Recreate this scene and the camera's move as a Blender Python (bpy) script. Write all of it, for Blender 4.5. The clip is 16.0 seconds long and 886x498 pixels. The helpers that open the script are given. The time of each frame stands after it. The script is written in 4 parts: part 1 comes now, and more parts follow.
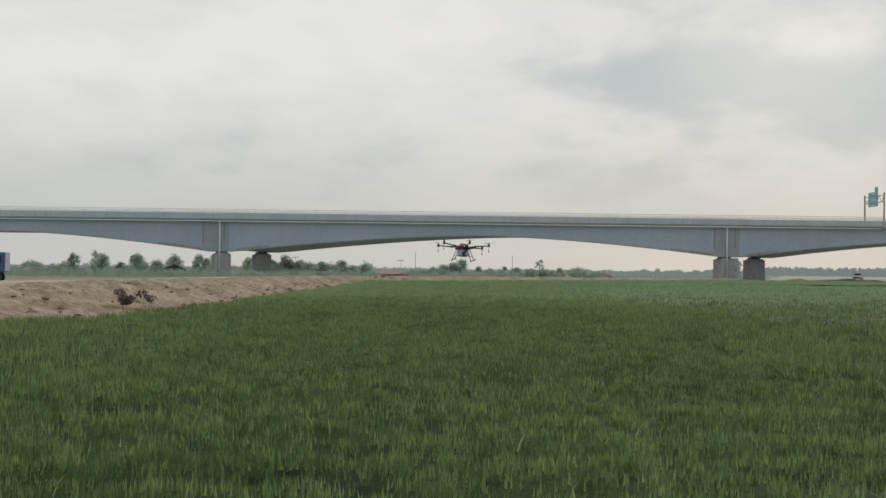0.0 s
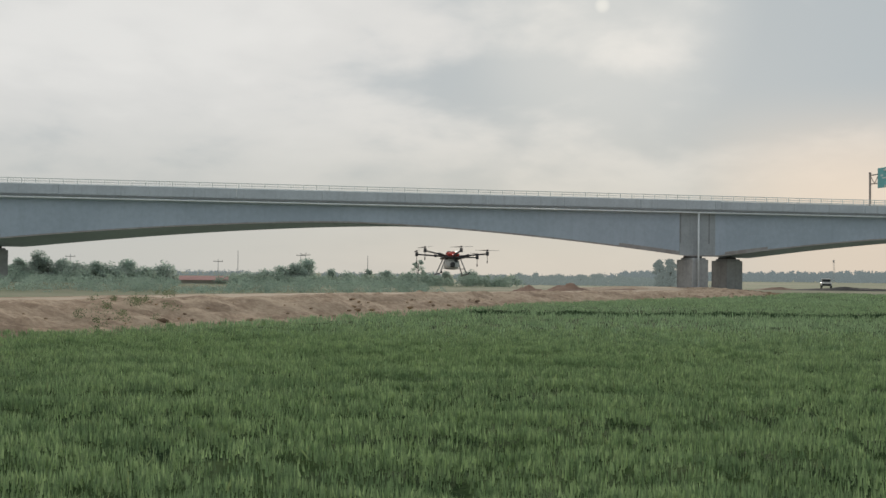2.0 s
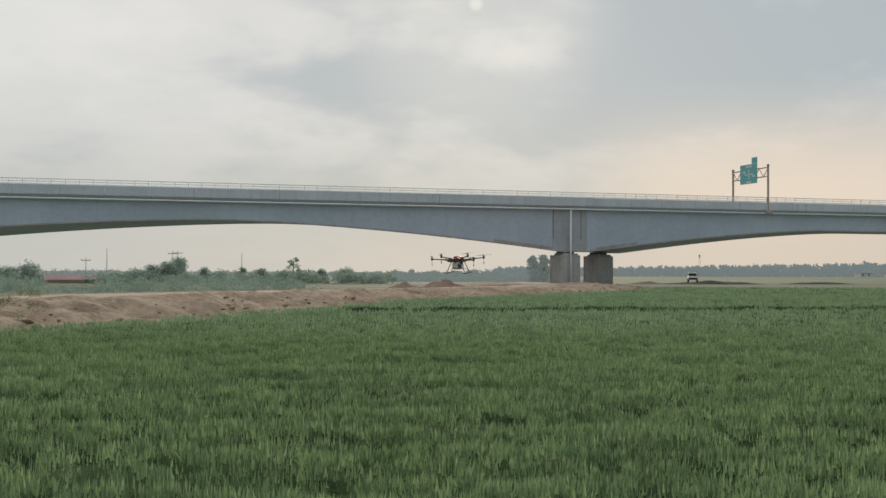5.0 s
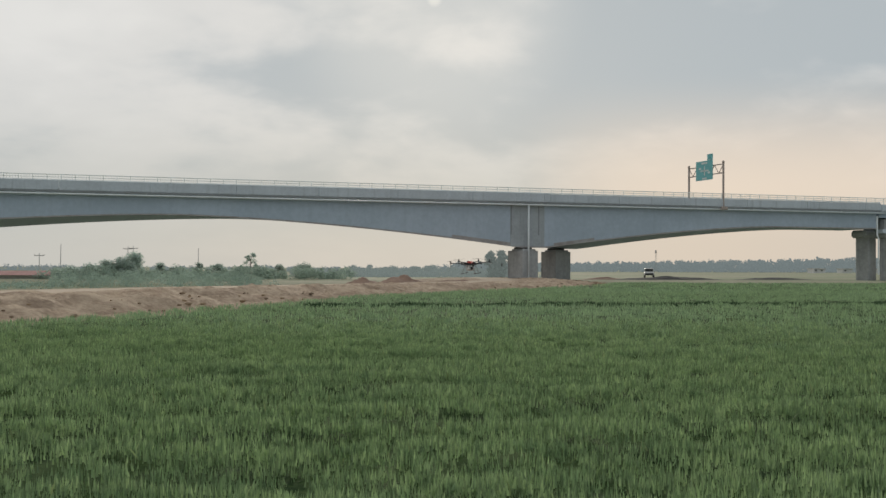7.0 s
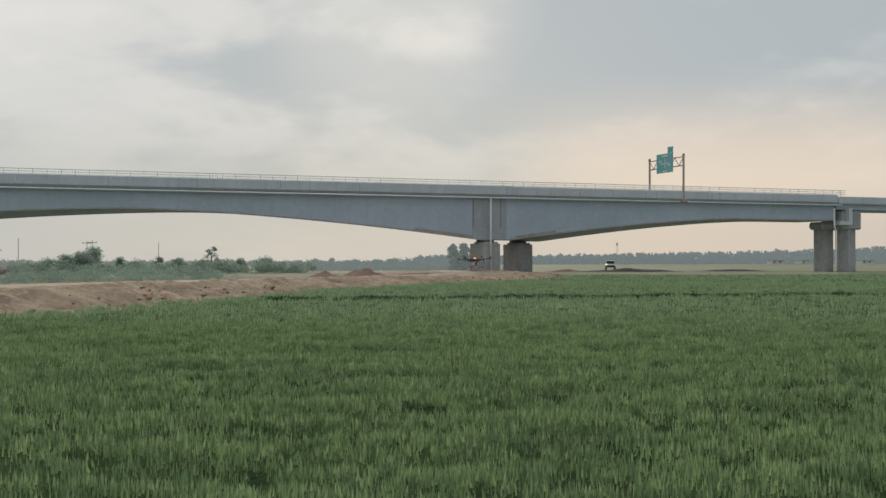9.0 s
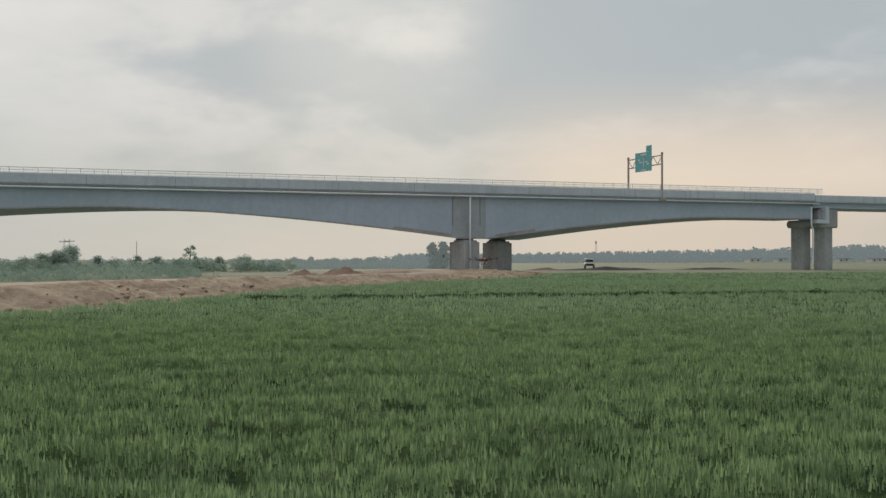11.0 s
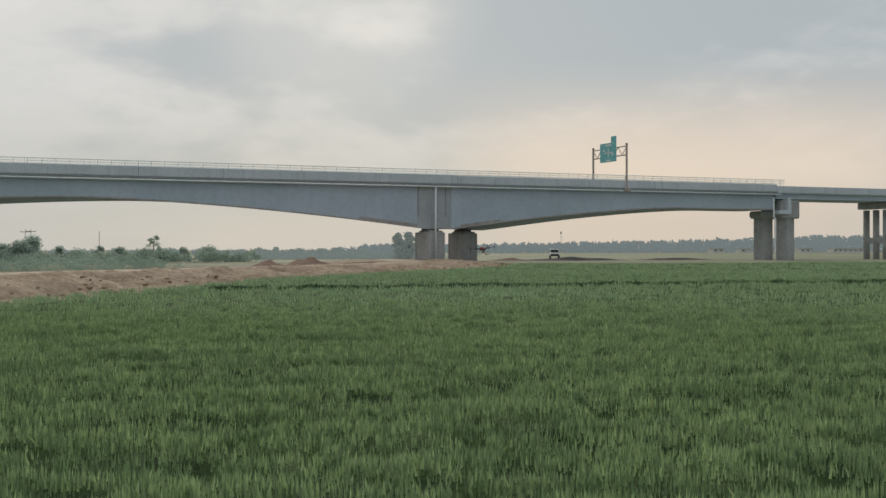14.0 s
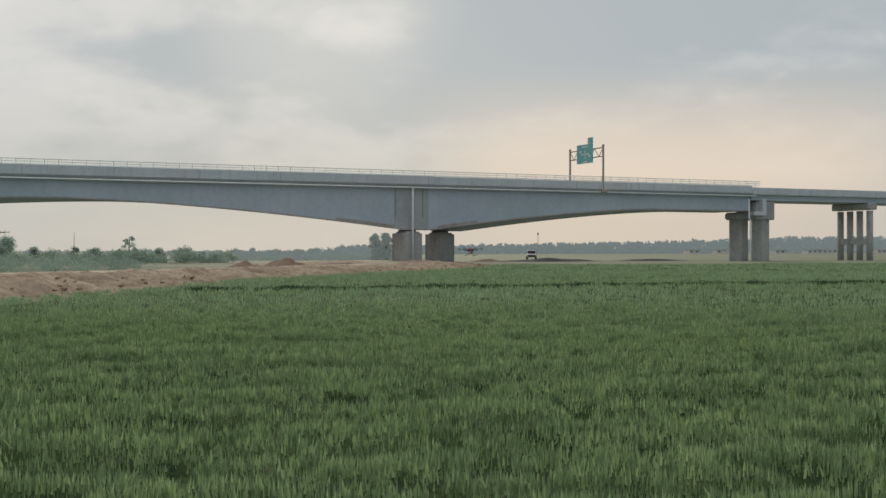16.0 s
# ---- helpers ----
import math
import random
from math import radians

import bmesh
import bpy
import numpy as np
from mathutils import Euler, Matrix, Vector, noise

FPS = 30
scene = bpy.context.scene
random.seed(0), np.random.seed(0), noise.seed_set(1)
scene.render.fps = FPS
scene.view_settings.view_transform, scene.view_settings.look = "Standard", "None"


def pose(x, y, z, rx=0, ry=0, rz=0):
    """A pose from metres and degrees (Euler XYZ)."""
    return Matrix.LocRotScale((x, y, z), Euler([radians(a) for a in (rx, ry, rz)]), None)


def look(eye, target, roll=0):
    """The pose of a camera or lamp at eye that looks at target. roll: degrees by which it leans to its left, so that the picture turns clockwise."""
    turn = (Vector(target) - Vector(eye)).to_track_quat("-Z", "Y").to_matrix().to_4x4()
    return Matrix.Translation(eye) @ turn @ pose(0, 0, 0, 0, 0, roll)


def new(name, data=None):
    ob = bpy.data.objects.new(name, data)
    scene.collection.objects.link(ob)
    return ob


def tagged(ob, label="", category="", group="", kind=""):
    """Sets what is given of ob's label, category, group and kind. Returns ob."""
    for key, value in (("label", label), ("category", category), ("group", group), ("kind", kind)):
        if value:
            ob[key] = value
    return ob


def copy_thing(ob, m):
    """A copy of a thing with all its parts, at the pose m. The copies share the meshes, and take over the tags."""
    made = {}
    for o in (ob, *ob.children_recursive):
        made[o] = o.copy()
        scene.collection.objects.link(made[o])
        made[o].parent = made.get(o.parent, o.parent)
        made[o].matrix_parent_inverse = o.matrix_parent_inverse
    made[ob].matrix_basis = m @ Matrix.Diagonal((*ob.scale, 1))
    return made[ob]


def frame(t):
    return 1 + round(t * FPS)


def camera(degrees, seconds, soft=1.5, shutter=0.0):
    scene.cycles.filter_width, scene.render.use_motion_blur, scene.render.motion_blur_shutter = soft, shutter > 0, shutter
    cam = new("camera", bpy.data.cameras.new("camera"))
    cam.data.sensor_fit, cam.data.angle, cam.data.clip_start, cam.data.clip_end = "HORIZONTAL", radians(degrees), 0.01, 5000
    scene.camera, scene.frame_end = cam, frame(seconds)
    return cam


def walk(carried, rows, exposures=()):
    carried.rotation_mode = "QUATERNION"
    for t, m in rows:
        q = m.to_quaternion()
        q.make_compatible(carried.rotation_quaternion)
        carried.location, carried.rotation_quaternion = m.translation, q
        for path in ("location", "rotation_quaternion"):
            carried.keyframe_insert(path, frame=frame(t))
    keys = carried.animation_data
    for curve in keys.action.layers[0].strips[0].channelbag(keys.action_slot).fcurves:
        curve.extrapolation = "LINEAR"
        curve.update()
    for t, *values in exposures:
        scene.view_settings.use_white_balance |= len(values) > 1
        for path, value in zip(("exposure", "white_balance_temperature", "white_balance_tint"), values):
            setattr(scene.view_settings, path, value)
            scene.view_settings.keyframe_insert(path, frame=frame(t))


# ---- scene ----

# ================= camera =================
# world: x along the bridge, y towards it, the bridge's face stands at y = FACE
LENS = 42.8
EYE = 1.7
cam = camera(LENS, 16.0, soft=1.5)
# seconds, y, heading (to the right of +y), pitch, roll
EARLY = [
    (0.0, -73.0, 1.70, 0.99, 0.62), (0.5, -53.2, 3.44, 1.16, 0.60), (1.0, -33.4, 7.55, 1.06, 0.45),
    (1.5, -13.6, 8.96, 1.29, 0.75), (1.8, -1.72, 10.0, 1.28, 0.72), (1.9, -0.3, 10.35, 1.27, 0.70), (2.0, 0.0, 10.68, 1.27, 0.70),
]
LATE = [
    (2.5, 0.0, 12.72, 1.37, 0.45), (3.0, 0.0, 14.22, 1.92, 0.52), (3.5, 0.0, 15.11, 2.16, 0.50),
    (4.0, 0.0, 15.53, 1.84, 0.39), (6.5, 0.0, 18.96, 0.80, 0.20), (7.0, 0.0, 19.09, 0.94, 0.23),
    (7.5, 0.0, 19.61, 1.01, 0.14), (8.0, 0.0, 20.23, 1.01, 0.08), (8.5, 0.0, 20.72, 0.92, 0.05),
    (9.0, 0.0, 21.00, 0.59, -0.01), (11.5, 0.0, 22.53, 0.58, -0.07), (12.0, 0.0, 23.09, 0.66, -0.12),
    (12.5, 0.0, 23.38, 0.58, -0.12), (13.0, 0.0, 23.57, 0.52, -0.13), (13.5, 0.0, 23.72, 0.36, -0.05),
    (14.0, 0.0, 23.79, 0.02, -0.06), (14.5, 0.0, 24.10, -0.43, -0.09), (15.0, 0.0, 24.43, -0.01, 0.02),
    (15.5, 0.0, 24.63, 0.16, -0.01), (16.0, 0.0, 24.95, 0.07, -0.04),
]


def glide(rows, step):
    """The rows at even steps, with straight lines between them."""
    ts = [r[0] for r in rows]
    out = []
    for k in range(int(round((ts[-1] - ts[0]) / step)) + 1):
        t = ts[0] + k * step
        out.append((t, *[float(np.interp(t, ts, [r[i] for r in rows])) for i in range(1, 5)]))
    return out


def held(y, heading, pitch, roll):
    return pose(0, y, EYE, 90 + pitch, 0, -heading) @ pose(0, 0, 0, 0, 0, roll)


walk(cam, [(t, held(*r)) for t, *r in glide(EARLY, 0.1) + LATE],
     exposures=[(0.0, 0.05), (1.0, 0.10), (1.5, 0.06), (2.2, 0.0), (6.5, -0.01), (9.0, -0.04), (16.0, -0.06)])

# ================= light =================
SUN_AZ, SUN_EL = 18.6, 13.4
sun_dir = Vector((math.sin(radians(SUN_AZ)) * math.cos(radians(SUN_EL)), math.cos(radians(SUN_AZ)) * math.cos(radians(SUN_EL)), math.sin(radians(SUN_EL))))


class Nodes:
    """Short hand for building node trees."""

    def __init__(self, tree):
        self.tree = tree
        tree.nodes.clear()

    def node(self, kind, **sets):
        n = self.tree.nodes.new(kind)
        for key, value in sets.items():
            setattr(n, key, value)
        return n

    def put(self, value, socket):
        if hasattr(value, "is_output"):
            self.tree.links.new(value, socket)
        else:
            socket.default_value = value

    def math(self, op, a, b=0.0, clamp=False):
        n = self.node("ShaderNodeMath", operation=op, use_clamp=clamp)
        self.put(a, n.inputs[0])
        self.put(b, n.inputs[1])
        return n.outputs[0]

    def vmath(self, op, a, b=(0, 0, 0), out=0):
        n = self.node("ShaderNodeVectorMath", operation=op)
        self.put(a, n.inputs[0])
        self.put(b, n.inputs[1])
        return n.outputs[out]

    def noise(self, vector, scale, detail=4.0, rough=0.55, distort=0.0):
        n = self.node("ShaderNodeTexNoise")
        if vector is not None:
            self.put(vector, n.inputs["Vector"])
        n.inputs["Scale"].default_value = scale
        n.inputs["Detail"].default_value = detail
        n.inputs["Roughness"].default_value = rough
        n.inputs["Distortion"].default_value = distort
        return n.outputs["Fac"]

    def span(self, value, a, b, c=0.0, d=1.0, smooth=True):
        n = self.node("ShaderNodeMapRange", interpolation_type="SMOOTHSTEP" if smooth else "LINEAR")
        self.put(value, n.inputs["Value"])
        for key, v in (("From Min", a), ("From Max", b), ("To Min", c), ("To Max", d)):
            n.inputs[key].default_value = v
        return n.outputs["Result"]

    def mix(self, fac, a, b, mode="MIX"):
        n = self.node("ShaderNodeMix", data_type="RGBA", blend_type=mode)
        self.put(fac, n.inputs[0])
        self.put(a if hasattr(a, "is_output") else (*a, 1), n.inputs[6])
        self.put(b if hasattr(b, "is_output") else (*b, 1), n.inputs[7])
        return n.outputs[2]

    def scaled(self, vector, sx, sy, sz):
        return self.vmath("MULTIPLY", vector, (sx, sy, sz))


CLOUD_AT = (2.55, 0.7, 0.0)


def build_sky():
    world = bpy.data.worlds.new("overcast_sky")
    scene.world = world
    world.use_nodes = True
    g = Nodes(world.node_tree)
    d = g.node("ShaderNodeTexCoord").outputs["Generated"]
    sep = g.node("ShaderNodeSeparateXYZ")
    g.put(d, sep.inputs[0])
    z = g.math("MAXIMUM", sep.outputs["Z"], 0.0)
    # clouds lie on a flat layer overhead, so they flatten towards the horizon
    comb = g.node("ShaderNodeCombineXYZ")
    h = g.math("ADD", z, 0.32)
    g.put(g.math("DIVIDE", sep.outputs["X"], h), comb.inputs[0])
    g.put(g.math("DIVIDE", sep.outputs["Y"], h), comb.inputs[1])
    layer = comb.outputs[0]
    warp = g.node("ShaderNodeTexNoise")
    g.put(layer, warp.inputs["Vector"])
    warp.inputs["Scale"].default_value = 2.0
    bent = g.vmath("ADD", layer, g.scaled(g.vmath("SUBTRACT", warp.outputs["Color"], (0.5, 0.5, 0.5)), 0.16, 0.16, 0))
    big = g.noise(g.vmath("ADD", bent, CLOUD_AT), 2.1, 3.0, 0.45, 0.0)
    mid = g.noise(g.vmath("ADD", bent, (6.75, 2.2, 1.3)), 5.0, 6.0, 0.5, 0.1)
    fine = g.noise(g.vmath("ADD", bent, (2.7, 5.2, 3.3)), 13.0, 4.0, 0.5, 0.1)
    tone = g.math("ADD", g.math("MULTIPLY", big, 0.54), g.math("MULTIPLY", mid, 0.37))
    tone = g.math("ADD", tone, g.math("MULTIPLY", fine, 0.08))
    # the cover is thinner to the left of the sun than above the far end of the bridge
    side = g.vmath("DOT_PRODUCT", d, (-math.cos(radians(22)), math.sin(radians(22)), 0.0), 1)
    tone = g.math("ADD", tone, g.span(side, -0.25, 0.65, -0.11, 0.10))
    thin = g.span(tone, 0.37, 0.57)
    clouds = g.mix(thin, (0.445, 0.492, 0.520), (0.69, 0.69, 0.677))
    bright = g.span(tone, 0.55, 0.70)
    clouds = g.mix(bright, clouds, (0.76, 0.755, 0.735))
    # haze low down, warm at the far end of the bridge
    to_sun = g.vmath("DOT_PRODUCT", d, tuple(sun_dir), 1)
    warm_way = Vector((math.sin(radians(37)), math.cos(radians(37)), 0.10)).normalized()
    to_warm = g.vmath("DOT_PRODUCT", d, tuple(warm_way), 1)
    haze_colour = g.mix(g.span(to_warm, 0.965, 1.0), (0.495, 0.512, 0.492), (0.595, 0.535, 0.462))
    haze = g.span(z, 0.02, 0.17, 0.88, 0.0)
    sky = g.mix(haze, clouds, haze_colour)
    low_glow = g.math("MULTIPLY", g.math("MULTIPLY", g.span(to_warm, 0.965, 1.0), g.span(z, 0.07, 0.17, 1.0, 0.0)), g.span(z, 0.02, 0.07, 0.20, 0.62))
    sky = g.mix(low_glow, sky, (0.90, 0.745, 0.60))
    # the sun shows weakly through the cloud
    disc = g.span(to_sun, 0.99997, 1.000004, 0.0, 0.42)
    sky = g.mix(disc, sky, (1.0, 0.97, 0.88))
    halo = g.math("MULTIPLY", g.span(to_sun, 0.990, 1.0), 0.22)
    sky = g.mix(halo, sky, (0.95, 0.91, 0.83))
    air = g.node("ShaderNodeTexSky", sky_type="NISHITA", sun_disc=False, sun_elevation=radians(SUN_EL), sun_rotation=radians(SUN_AZ))
    back_air = g.node("ShaderNodeBackground")
    g.put(air.outputs[0], back_air.inputs[0])
    back_air.inputs[1].default_value = 0.05
    back = g.node("ShaderNodeBackground")
    g.put(sky, back.inputs[0])
    back.inputs[1].default_value = 1.02
    both = g.node("ShaderNodeMixShader")
    both.inputs[0].default_value = 0.95
    g.tree.links.new(back_air.outputs[0], both.inputs[1])
    g.tree.links.new(back.outputs[0], both.inputs[2])
    out = g.node("ShaderNodeOutputWorld")
    g.tree.links.new(both.outputs[0], out.inputs[0])


build_sky()
sun = new("sun", bpy.data.lights.new("sun", "SUN"))
sun.data.energy, sun.data.angle, sun.data.color = 1.5, radians(14), (1.0, 0.9, 0.76)
sun.matrix_world = look(tuple(sun_dir * 300), (0, 0, 0))

# ================= materials =================


def material(name, colour, other=None, rough=0.8, grain=6.0, stain=0.5, bump=0.3, metal=0.0, thin=0.0, island=0.0, streak=0.0, vary=0.0, space="Object", gloss=0.5, deep=0.03):
    """Two colours mixed by noise at two scales, with bump. thin: light let through. island, vary: value change piece by piece. streak: runs down walls."""
    m = bpy.data.materials.new(name)
    m.use_nodes = True
    g = Nodes(m.node_tree)
    other = other or tuple(c * 0.75 for c in colour)
    where = g.node("ShaderNodeNewGeometry").outputs["Position"] if space == "World" else g.node("ShaderNodeTexCoord").outputs["Object"]
    fine = g.noise(where, grain, 5.0, 0.6)
    broad = g.noise(where, stain, 3.0, 0.55, 0.4)
    fac = g.span(g.math("ADD", g.math("MULTIPLY", fine, 0.45), g.math("MULTIPLY", broad, 0.55)), 0.36, 0.64)
    col = g.mix(fac, colour, other)
    if streak:
        runs = g.noise(g.scaled(where, 1.6, 1.6, 0.10), 0.9, 4.0, 0.6)
        col = g.mix(g.span(runs, 0.52, 0.72, 0.0, streak), col, tuple(c * 0.55 for c in other))
    if island:
        rnd = g.node("ShaderNodeNewGeometry").outputs["Random Per Island"]
        col = g.mix(1.0, col, g.mix(rnd, (1 - island,) * 3, (1 + island, 1 + island, 1 + island * 0.6)), "MULTIPLY")
    if vary:
        rnd = g.node("ShaderNodeObjectInfo").outputs["Random"]
        col = g.mix(1.0, col, g.mix(rnd, (1 - vary,) * 3, (1 + vary,) * 3), "MULTIPLY")
    bsdf = g.node("ShaderNodeBsdfPrincipled")
    g.put(col, bsdf.inputs["Base Color"])
    g.put(g.span(fine, 0.2, 0.8, max(0.0, rough - 0.1), min(1.0, rough + 0.1)), bsdf.inputs["Roughness"])
    bsdf.inputs["Metallic"].default_value = metal
    bsdf.inputs["Specular IOR Level"].default_value = gloss
    if bump:
        b = g.node("ShaderNodeBump")
        b.inputs["Strength"].default_value = bump
        b.inputs["Distance"].default_value = deep
        g.put(g.math("ADD", fine, g.math("MULTIPLY", broad, 0.5)), b.inputs["Height"])
        g.put(b.outputs[0], bsdf.inputs["Normal"])
    last = bsdf.outputs[0]
    if thin:
        tr = g.node("ShaderNodeBsdfTranslucent")
        g.put(col, tr.inputs[0])
        mx = g.node("ShaderNodeMixShader")
        mx.inputs[0].default_value = thin
        g.tree.links.new(last, mx.inputs[1])
        g.tree.links.new(tr.outputs[0], mx.inputs[2])
        last = mx.outputs[0]
    out = g.node("ShaderNodeOutputMaterial")
    g.tree.links.new(last, out.inputs[0])
    return m


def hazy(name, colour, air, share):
    """Distant foliage, its haze painted in: air-coloured emission mixed over the leaf colour."""
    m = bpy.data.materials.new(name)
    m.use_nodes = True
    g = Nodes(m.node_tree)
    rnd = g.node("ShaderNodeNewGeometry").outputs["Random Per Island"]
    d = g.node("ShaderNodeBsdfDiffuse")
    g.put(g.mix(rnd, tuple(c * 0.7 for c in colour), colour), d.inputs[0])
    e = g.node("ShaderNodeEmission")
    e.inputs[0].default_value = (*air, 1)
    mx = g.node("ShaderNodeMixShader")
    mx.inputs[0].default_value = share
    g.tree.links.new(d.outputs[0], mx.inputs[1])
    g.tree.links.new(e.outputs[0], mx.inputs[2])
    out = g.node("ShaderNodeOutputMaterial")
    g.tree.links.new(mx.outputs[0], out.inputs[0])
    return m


def glowing(name, colour, strength):
    m = bpy.data.materials.new(name)
    m.use_nodes = True
    g = Nodes(m.node_tree)
    e = g.node("ShaderNodeEmission")
    e.inputs[0].default_value = (*colour, 1)
    e.inputs[1].default_value = strength
    out = g.node("ShaderNodeOutputMaterial")
    g.tree.links.new(e.outputs[0], out.inputs[0])
    return m


def crop_material(name, light, usual, dark, depth=0.75, odd=0.41):
    """Wheat: light and usual green from plant to plant, shade between clumps painted as darker patches drawn out across
    the rows.
    """
    m = bpy.data.materials.new(name)
    m.use_nodes = True
    g = Nodes(m.node_tree)
    geo = g.node("ShaderNodeNewGeometry")
    where = geo.outputs["Position"]
    plant_tone = g.noise(where, 6.0, 3.0, 0.6)
    col = g.mix(g.span(plant_tone, 0.35, 0.65), usual, light)
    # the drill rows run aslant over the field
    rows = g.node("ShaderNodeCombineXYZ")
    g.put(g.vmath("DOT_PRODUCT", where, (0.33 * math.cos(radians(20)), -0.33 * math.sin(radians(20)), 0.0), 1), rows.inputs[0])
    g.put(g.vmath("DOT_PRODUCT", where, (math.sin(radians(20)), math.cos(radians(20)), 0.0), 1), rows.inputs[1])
    # Dark patches stand for shade at the front of taller clumps.
    shade_bands = g.noise(rows.outputs[0], 2.3, 3.0, 0.6, 0.25)
    col = g.mix(g.span(shade_bands, 0.50, 0.60, 0.0, depth), col, dark)
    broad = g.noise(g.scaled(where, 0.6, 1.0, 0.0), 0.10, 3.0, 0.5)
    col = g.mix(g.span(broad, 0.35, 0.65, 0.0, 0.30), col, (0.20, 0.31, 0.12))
    each = geo.outputs["Random Per Island"]
    col = g.mix(1.0, col, g.mix(each, (1 - odd, 1 - odd * 0.96, 1 - odd * 0.9), (1 + odd, 1 + odd * 0.95, 1 + odd * 0.75)), "MULTIPLY")
    bsdf = g.node("ShaderNodeBsdfPrincipled")
    g.put(col, bsdf.inputs["Base Color"])
    bsdf.inputs["Roughness"].default_value = 0.55
    bsdf.inputs["Specular IOR Level"].default_value = 0.3
    tr = g.node("ShaderNodeBsdfTranslucent")
    g.put(col, tr.inputs[0])
    mx = g.node("ShaderNodeMixShader")
    mx.inputs[0].default_value = 0.38
    g.tree.links.new(bsdf.outputs[0], mx.inputs[1])
    g.tree.links.new(tr.outputs[0], mx.inputs[2])
    out = g.node("ShaderNodeOutputMaterial")
    g.tree.links.new(mx.outputs[0], out.inputs[0])
    return m


GIRDER = material("painted_concrete", (0.435, 0.515, 0.610), (0.375, 0.450, 0.535), 0.85, 2.0, 0.12, 0.15, streak=0.12)
BARE = material("bare_concrete", (0.55, 0.605, 0.665), (0.475, 0.525, 0.58), 0.9, 3.0, 0.35, 0.3, streak=0.35)
PATCH = material("concrete_patch", (0.395, 0.435, 0.470), (0.335, 0.370, 0.400), 0.9, 3.0, 0.5, 0.2, streak=0.25)
STAIN = material("stained_concrete", (0.37, 0.365, 0.37), (0.29, 0.27, 0.265), 0.9, 2.0, 0.5, 0.2)
STREAK = material("dark_concrete", (0.265, 0.285, 0.30), (0.22, 0.24, 0.25), 0.9, 3.0, 0.5, 0.2)
PIERS = material("pier_concrete", (0.42, 0.43, 0.435), (0.31, 0.32, 0.325), 0.92, 2.5, 0.4, 0.35, streak=0.45)
BEARING = material("weathered_bearing", (0.17, 0.17, 0.17), (0.11, 0.11, 0.11), 0.9, 4.0, 1.0, 0.2)
PIPE = material("white_plastic_pipe", (0.76, 0.81, 0.84), (0.68, 0.73, 0.76), 0.5, 4.0, 0.8, 0.05)
RAIL = material("teal_railing_paint", (0.84, 0.88, 0.86), (0.76, 0.81, 0.80), 0.55, 8.0, 1.0, 0.1)
STEEL = material("galvanised_steel", (0.30, 0.29, 0.285), (0.22, 0.21, 0.21), 0.5, 10.0, 1.0, 0.1, metal=0.35)
GANTRY = material("weathered_brown_paint", (0.42, 0.36, 0.325), (0.33, 0.275, 0.25), 0.6, 8.0, 1.0, 0.1)
ASPHALT = material("asphalt", (0.05, 0.05, 0.052), (0.04, 0.04, 0.04), 0.92, 20.0, 0.5, 0.3)
SIGN = material("green_sign_sheet", (0.13, 0.44, 0.46), (0.11, 0.39, 0.41), 0.45, 5.0, 0.8, 0.02)
WHITE = material("white_sign_sheet", (0.62, 0.68, 0.66), (0.55, 0.62, 0.60), 0.5, 5.0, 0.8, 0.02)
SOIL = material("field_soil", (0.31, 0.295, 0.215), (0.20, 0.24, 0.145), 0.95, 1.5, 0.03, 0.5, space="World", gloss=0.1)
DIRT = material("spoil_dirt", (0.51, 0.40, 0.295), (0.28, 0.205, 0.148), 0.95, 5.5, 0.8, 1.0, space="World", gloss=0.1, deep=0.10)
CLOD = material("earth_clods", (0.34, 0.25, 0.18), (0.20, 0.142, 0.10), 0.95, 6.0, 1.0, 0.6, island=0.4, gloss=0.1)
MOUND = material("red_earth", (0.31, 0.21, 0.155), (0.23, 0.152, 0.112), 0.95, 1.6, 0.3, 0.8)
TRACK = material("dusty_track", (0.48, 0.38, 0.28), (0.40, 0.31, 0.22), 0.95, 1.5, 0.2, 0.4, space="World")
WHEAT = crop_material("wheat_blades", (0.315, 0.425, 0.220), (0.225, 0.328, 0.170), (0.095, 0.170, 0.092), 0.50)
# Wheat farther off: smoother, paler and bluer, distance haze put into its colour.
FARWHEAT = crop_material("hazed_wheat_blades", (0.325, 0.450, 0.265), (0.280, 0.400, 0.232), (0.125, 0.215, 0.125), 0.55, 0.30)
# Darker copy of the wheat, standing in for a dim exposure early on.
DIMWHEAT = crop_material("dimmed_wheat_blades", (0.215, 0.285, 0.120), (0.150, 0.220, 0.090), (0.055, 0.100, 0.045))
# Dark blades that paint the shade on the farther plot's edge.
EDGESHADE = material("plot_edge_shade_blades", (0.075, 0.125, 0.068), (0.050, 0.090, 0.050), 0.9, 2.0, 0.3, 0.0, island=0.3, space="World", gloss=0.05)
BANKWEED = material("dull_bank_weeds", (0.20, 0.24, 0.13), (0.15, 0.19, 0.10), 0.8, 3.0, 0.5, 0.0, thin=0.3, island=0.25)
STRAW = material("pale_wheat_blades", (0.34, 0.40, 0.20), (0.24, 0.32, 0.14), 0.6, 1.0, 0.1, 0.0, thin=0.3, island=0.3, space="World")
# Sheet below the wheat tops, coloured dark for the shade in the gaps.
UNDER = material("wheat_shade_sheet", (0.075, 0.120, 0.042), (0.022, 0.045, 0.018), 0.95, 28.0, 1.3, 0.8, space="World", gloss=0.05)
BARK = material("bark", (0.12, 0.10, 0.08), (0.08, 0.07, 0.055), 0.95, 12.0, 1.0, 0.6)
